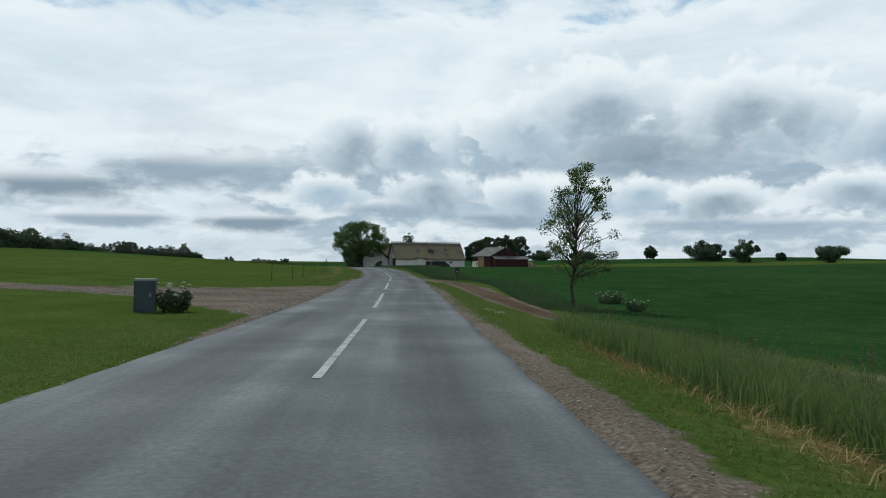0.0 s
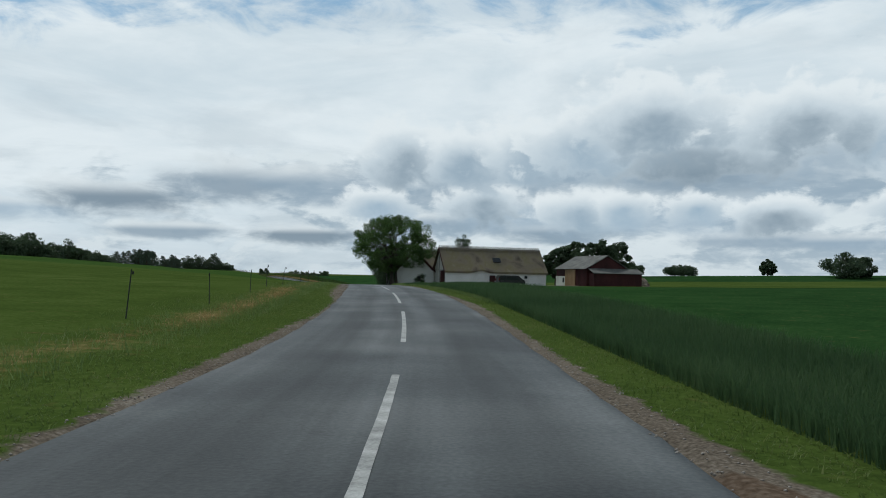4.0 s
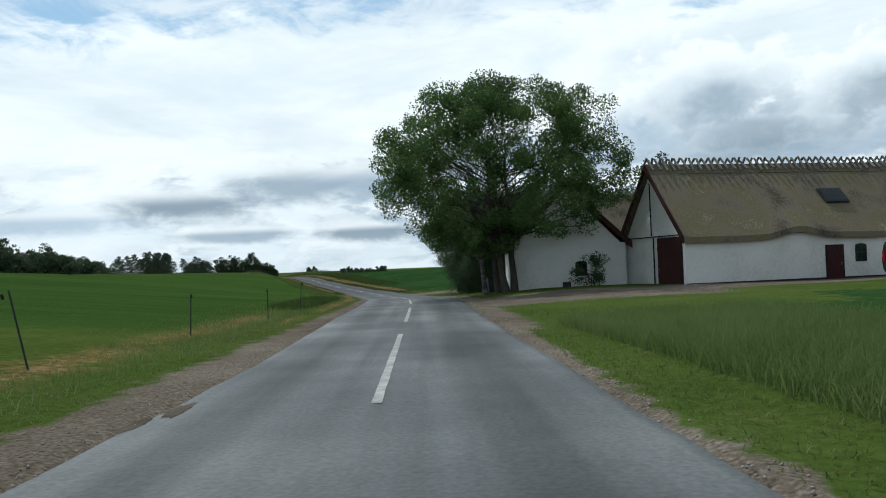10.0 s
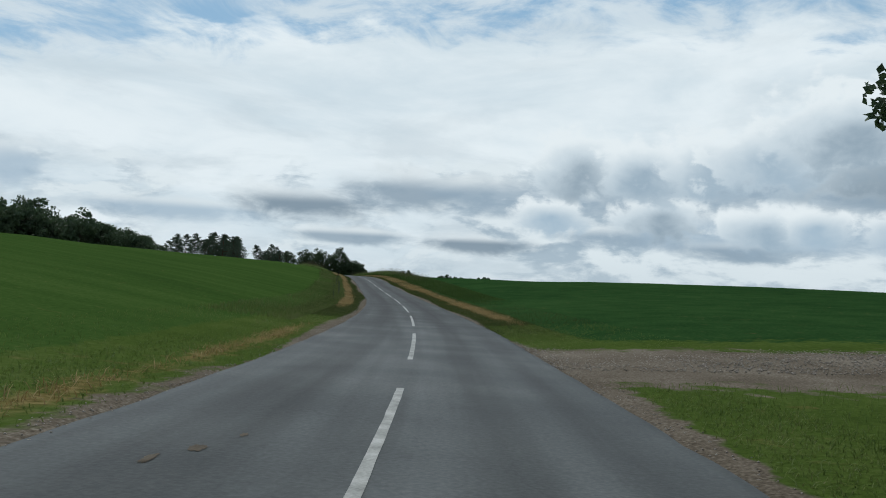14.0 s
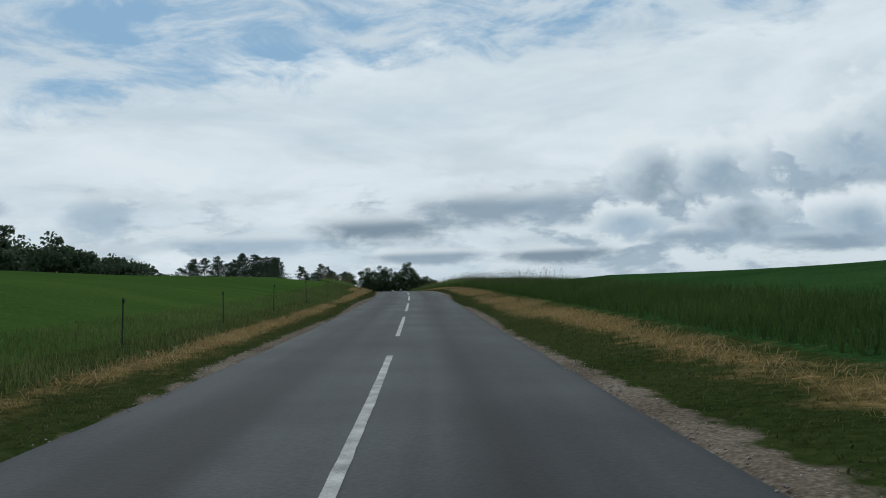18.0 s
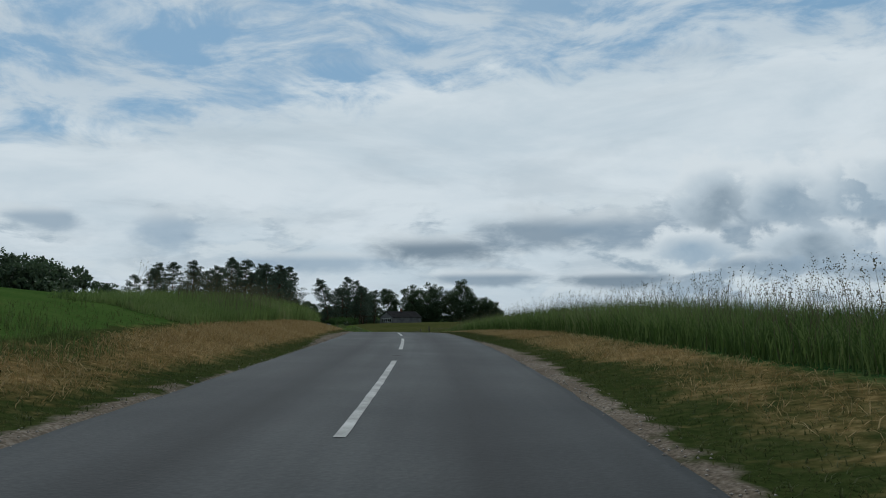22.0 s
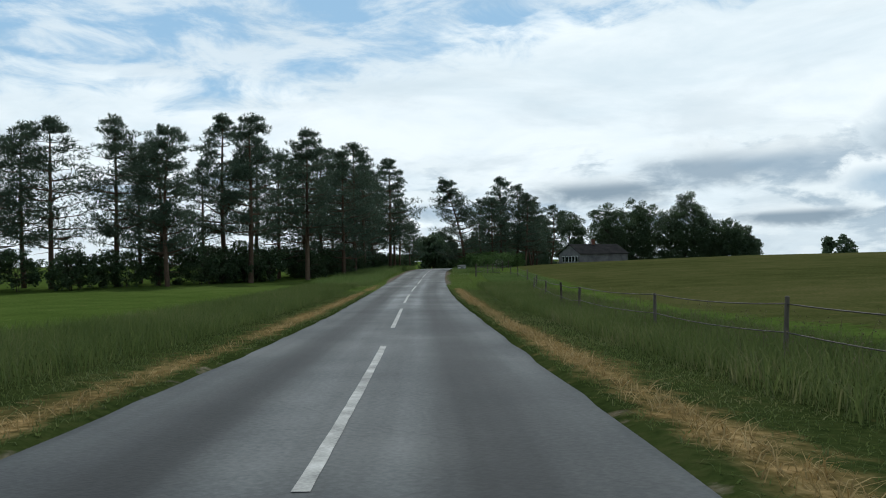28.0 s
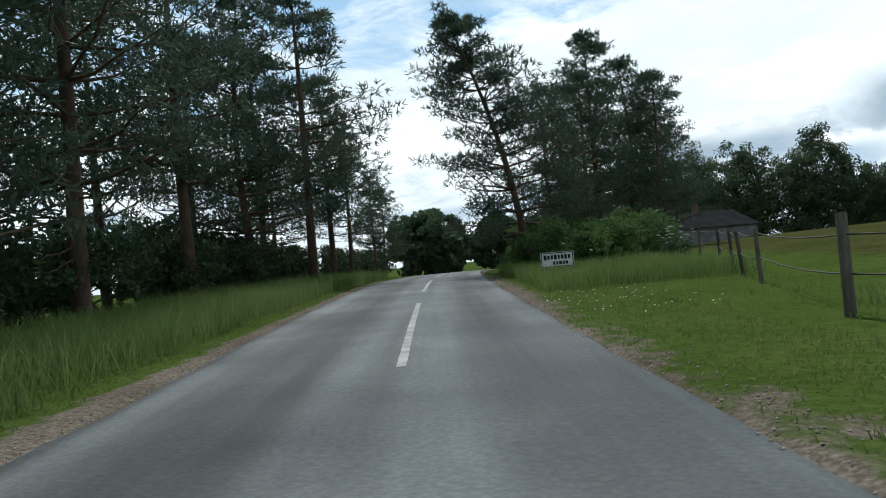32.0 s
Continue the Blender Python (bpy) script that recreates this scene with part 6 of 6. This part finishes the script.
for sign in (1, -1):
    # From 268 to 470 m the blades' colour holds cloud shade
    for s0, s1, mat, note in ((-12, 268, "grass", "short green verge grass along the road"), (268, 470, "shaded_bank_grass", "short dull green verge grass along the road"), (470, 536, "meadow_grass", "short green verge grass along the road"), (536, 600, "grass", "short green verge grass along the road")):
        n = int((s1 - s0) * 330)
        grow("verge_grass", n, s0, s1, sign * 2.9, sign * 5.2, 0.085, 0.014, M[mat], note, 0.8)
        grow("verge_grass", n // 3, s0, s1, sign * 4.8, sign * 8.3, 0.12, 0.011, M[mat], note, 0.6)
# Weeds and grass on the right at the start
grow("tall_grass", 30000, -8, 20, 4.9, 8.4, 0.55, 0.014, M["tall_green"], "tall green weeds along a track", 0.4)
# Corn edges and tall grass
grow("tall_grass", 34000, 166, 186, 4.3, 9.5, 0.42, 0.014, M["tall_green"], "rank green weeds beside a lawn", 0.5)
grow("tall_grass", 24000, 100, 166, 3.9, 5.8, 0.2, 0.012, M["tall_green"], "rank green weeds in a roadside ditch", 0.5)
for n, s0, s1, l0, l1, h in ((60000, 70, 128, 4.3, 9.0, 0.42), (22000, 120, 168, 8.3, 11.5, 0.42), (14000, 36, 70, 7.4, 10.5, 0.34), (9000, 128, 160, 4.6, 5.8, 0.36)):
    grow("corn", n, s0, s1, l0, l1, h, 0.018, M["young_corn"], "dark green young corn at a field edge", 0.22, 1.4)
s, lat = scatter(5200, 126, 168, 5.6, 8.2)
blades("stubble", s, lat, 0.07, 0.03, M["straw"], "pale broken stubble on bare soil", 1.6)
grow("tall_grass", 15000, 60, 200, -6.6, -4.3, 0.26, 0.012, M["tall_green"], "rank grass and weeds along pasture stakes", 0.6)
grow("tall_grass", 4200, 200, 228, -6.6, -4.8, 0.38, 0.02, M["crop"], "rank green weeds at a field edge", 0.45)
grow("field_grass", 34000, 262, 392, -8.0, -4.6, 0.2, 0.014, M["meadow_grass"], "green grass at a field edge", 0.25, 1.5)
grow("tall_grass", 46000, 292, 446, 5.9, 9.0, lambda v: np.interp(v, [292, 350], [0.12, 0.66]), 0.026, M["crop"], "tall dark green grass on a bank", 0.3)
grow("tall_grass", 26000, 384, 450, 6.0, 9.5, lambda v: np.interp(v, [384, 400, 440, 450], [0.6, 1.0, 1.0, 0.5]), 0.02, M["tall_green"], "tall green grass on a bank", 0.28)
grow("tall_grass", 70000, 398, 478, -9.5, -5.5, lambda v: np.interp(v, [398, 424], [0.25, 0.95]), 0.022, M["tall_green"], "tall grass on a roadside bank", 0.3)
grow("tall_grass", 40000, 474, 544, 5.0, 9.0, 0.5, 0.016, M["meadow_grass"], "tall meadow grass along a fence", 0.35)
grow("tall_grass", 32000, 480, 546, -9.0, -4.6, 0.42, 0.016, M["meadow_grass"], "tall meadow grass along the road", 0.35)
grow("tall_grass", 30000, 546, 604, -8.5, -3.7, 0.7, 0.016, M["tall_green"], "tall green grass below the pines", 0.4)
grow("tall_grass", 16000, 574, 594, 3.6, 9.0, 0.55, 0.016, M["tall_green"], "tall green grass round garden shrubs", 0.4)
grow("tall_grass", 14000, 541, 566, 6.6, 11.0, 0.4, 0.014, M["tall_green"], "tall meadow grass along a fence", 0.4)
grow("tall_grass", 24000, 440, 480, 5.0, 9.0, 0.4, 0.016, M["meadow_grass"], "tall meadow grass along a fence", 0.35)
for s0, s1, l0, l1, n in ((-10, 18, 4.0, 5.0, 8000), (264, 452, 3.7, 5.9, 70000), (368, 478, -5.6, -3.5, 44000), (280, 376, -4.7, -3.6, 16000), (484, 537, 2.8, 3.6, 8500), (482, 546, -3.5, -2.7, 8000), (60, 200, -6.4, -4.7, 14000), (186, 262, -4.3, -3.4, 7000)):
    s, lat = scatter(n, s0, s1, l0, l1)
    k = covers(s, lat)["dry"] > rng.uniform(0.2, 0.8, n)
    blades("straw_grass", s[k], lat[k], 0.17, 0.012, M["straw"], "dry straw-coloured grass on a verge", 1.1)


def seed_heads(n, s0, s1, l0, l1, height):
    """Tall thin stems with pale heads."""
    s, lat = scatter(n, s0, s1, l0, l1)
    tips = blades("seed_grass", s, lat, height, 0.011, M["seed"], "tall thin grass with pale seed heads", 0.22)
    v, f = leaf_cloud(tips, np.full(n, 0.035), 6, 0.032, 3.6)
    tagged(new("seed_heads", array_mesh("seed_heads", v, f, M["seed"])), "pale seed heads of tall grass", "grass", kind="stuff")


seed_heads(2800, 345, 446, 6.0, 8.4, 1.05)
seed_heads(1900, 384, 448, 6.2, 9.0, 1.3)
seed_heads(3000, 404, 470, -9.5, -5.8, 1.3)
seed_heads(1200, 450, 520, 6.0, 9.0, 0.7)

seed_heads(700, -6, 20, 5.0, 8.2, 0.75)


# Loose stones on the shoulders and in the farm's gravel
def stones(n, s0, s1, l0, l1, size):
    s, lat = scatter(n, s0, s1, l0, l1)
    c = covers(s, lat)
    k = c["gravel"] > 0.3
    p = spot(s[k], lat[k], size * 0.2)
    m = len(p)
    unit = np.array([(1, 0, 0), (-1, 0, 0), (0, 1, 0), (0, -1, 0), (0, 0, 0.7), (0, 0, -0.7)])
    v = p[:, None] + unit[None] * (size * rng.uniform(0.4, 1.4, (m, 6, 1)))
    tri = np.array([(0, 2, 4), (2, 1, 4), (1, 3, 4), (3, 0, 4), (2, 0, 5), (1, 2, 5), (3, 1, 5), (0, 3, 5)])
    f = (np.arange(m)[:, None, None] * 6 + tri[None]).reshape(-1, 3)
    tagged(new("gravel_stones", array_mesh("gravel_stones", v.reshape(-1, 3), f, M["stone"])), "pale loose gravel stones", "gravel", kind="stuff")


stones(9000, -10, 600, 2.7, 3.3, 0.017)
stones(9000, -10, 600, -3.3, -2.7, 0.017)
stones(6000, 195, 224, 2.8, 15, 0.02)
stones(5000, 18, 34, -16, -2.8, 0.03)
stones(5000, 124, 168, 5.6, 8.4, 0.025)
stones(4000, 249, 258, 2.8, 14, 0.03)
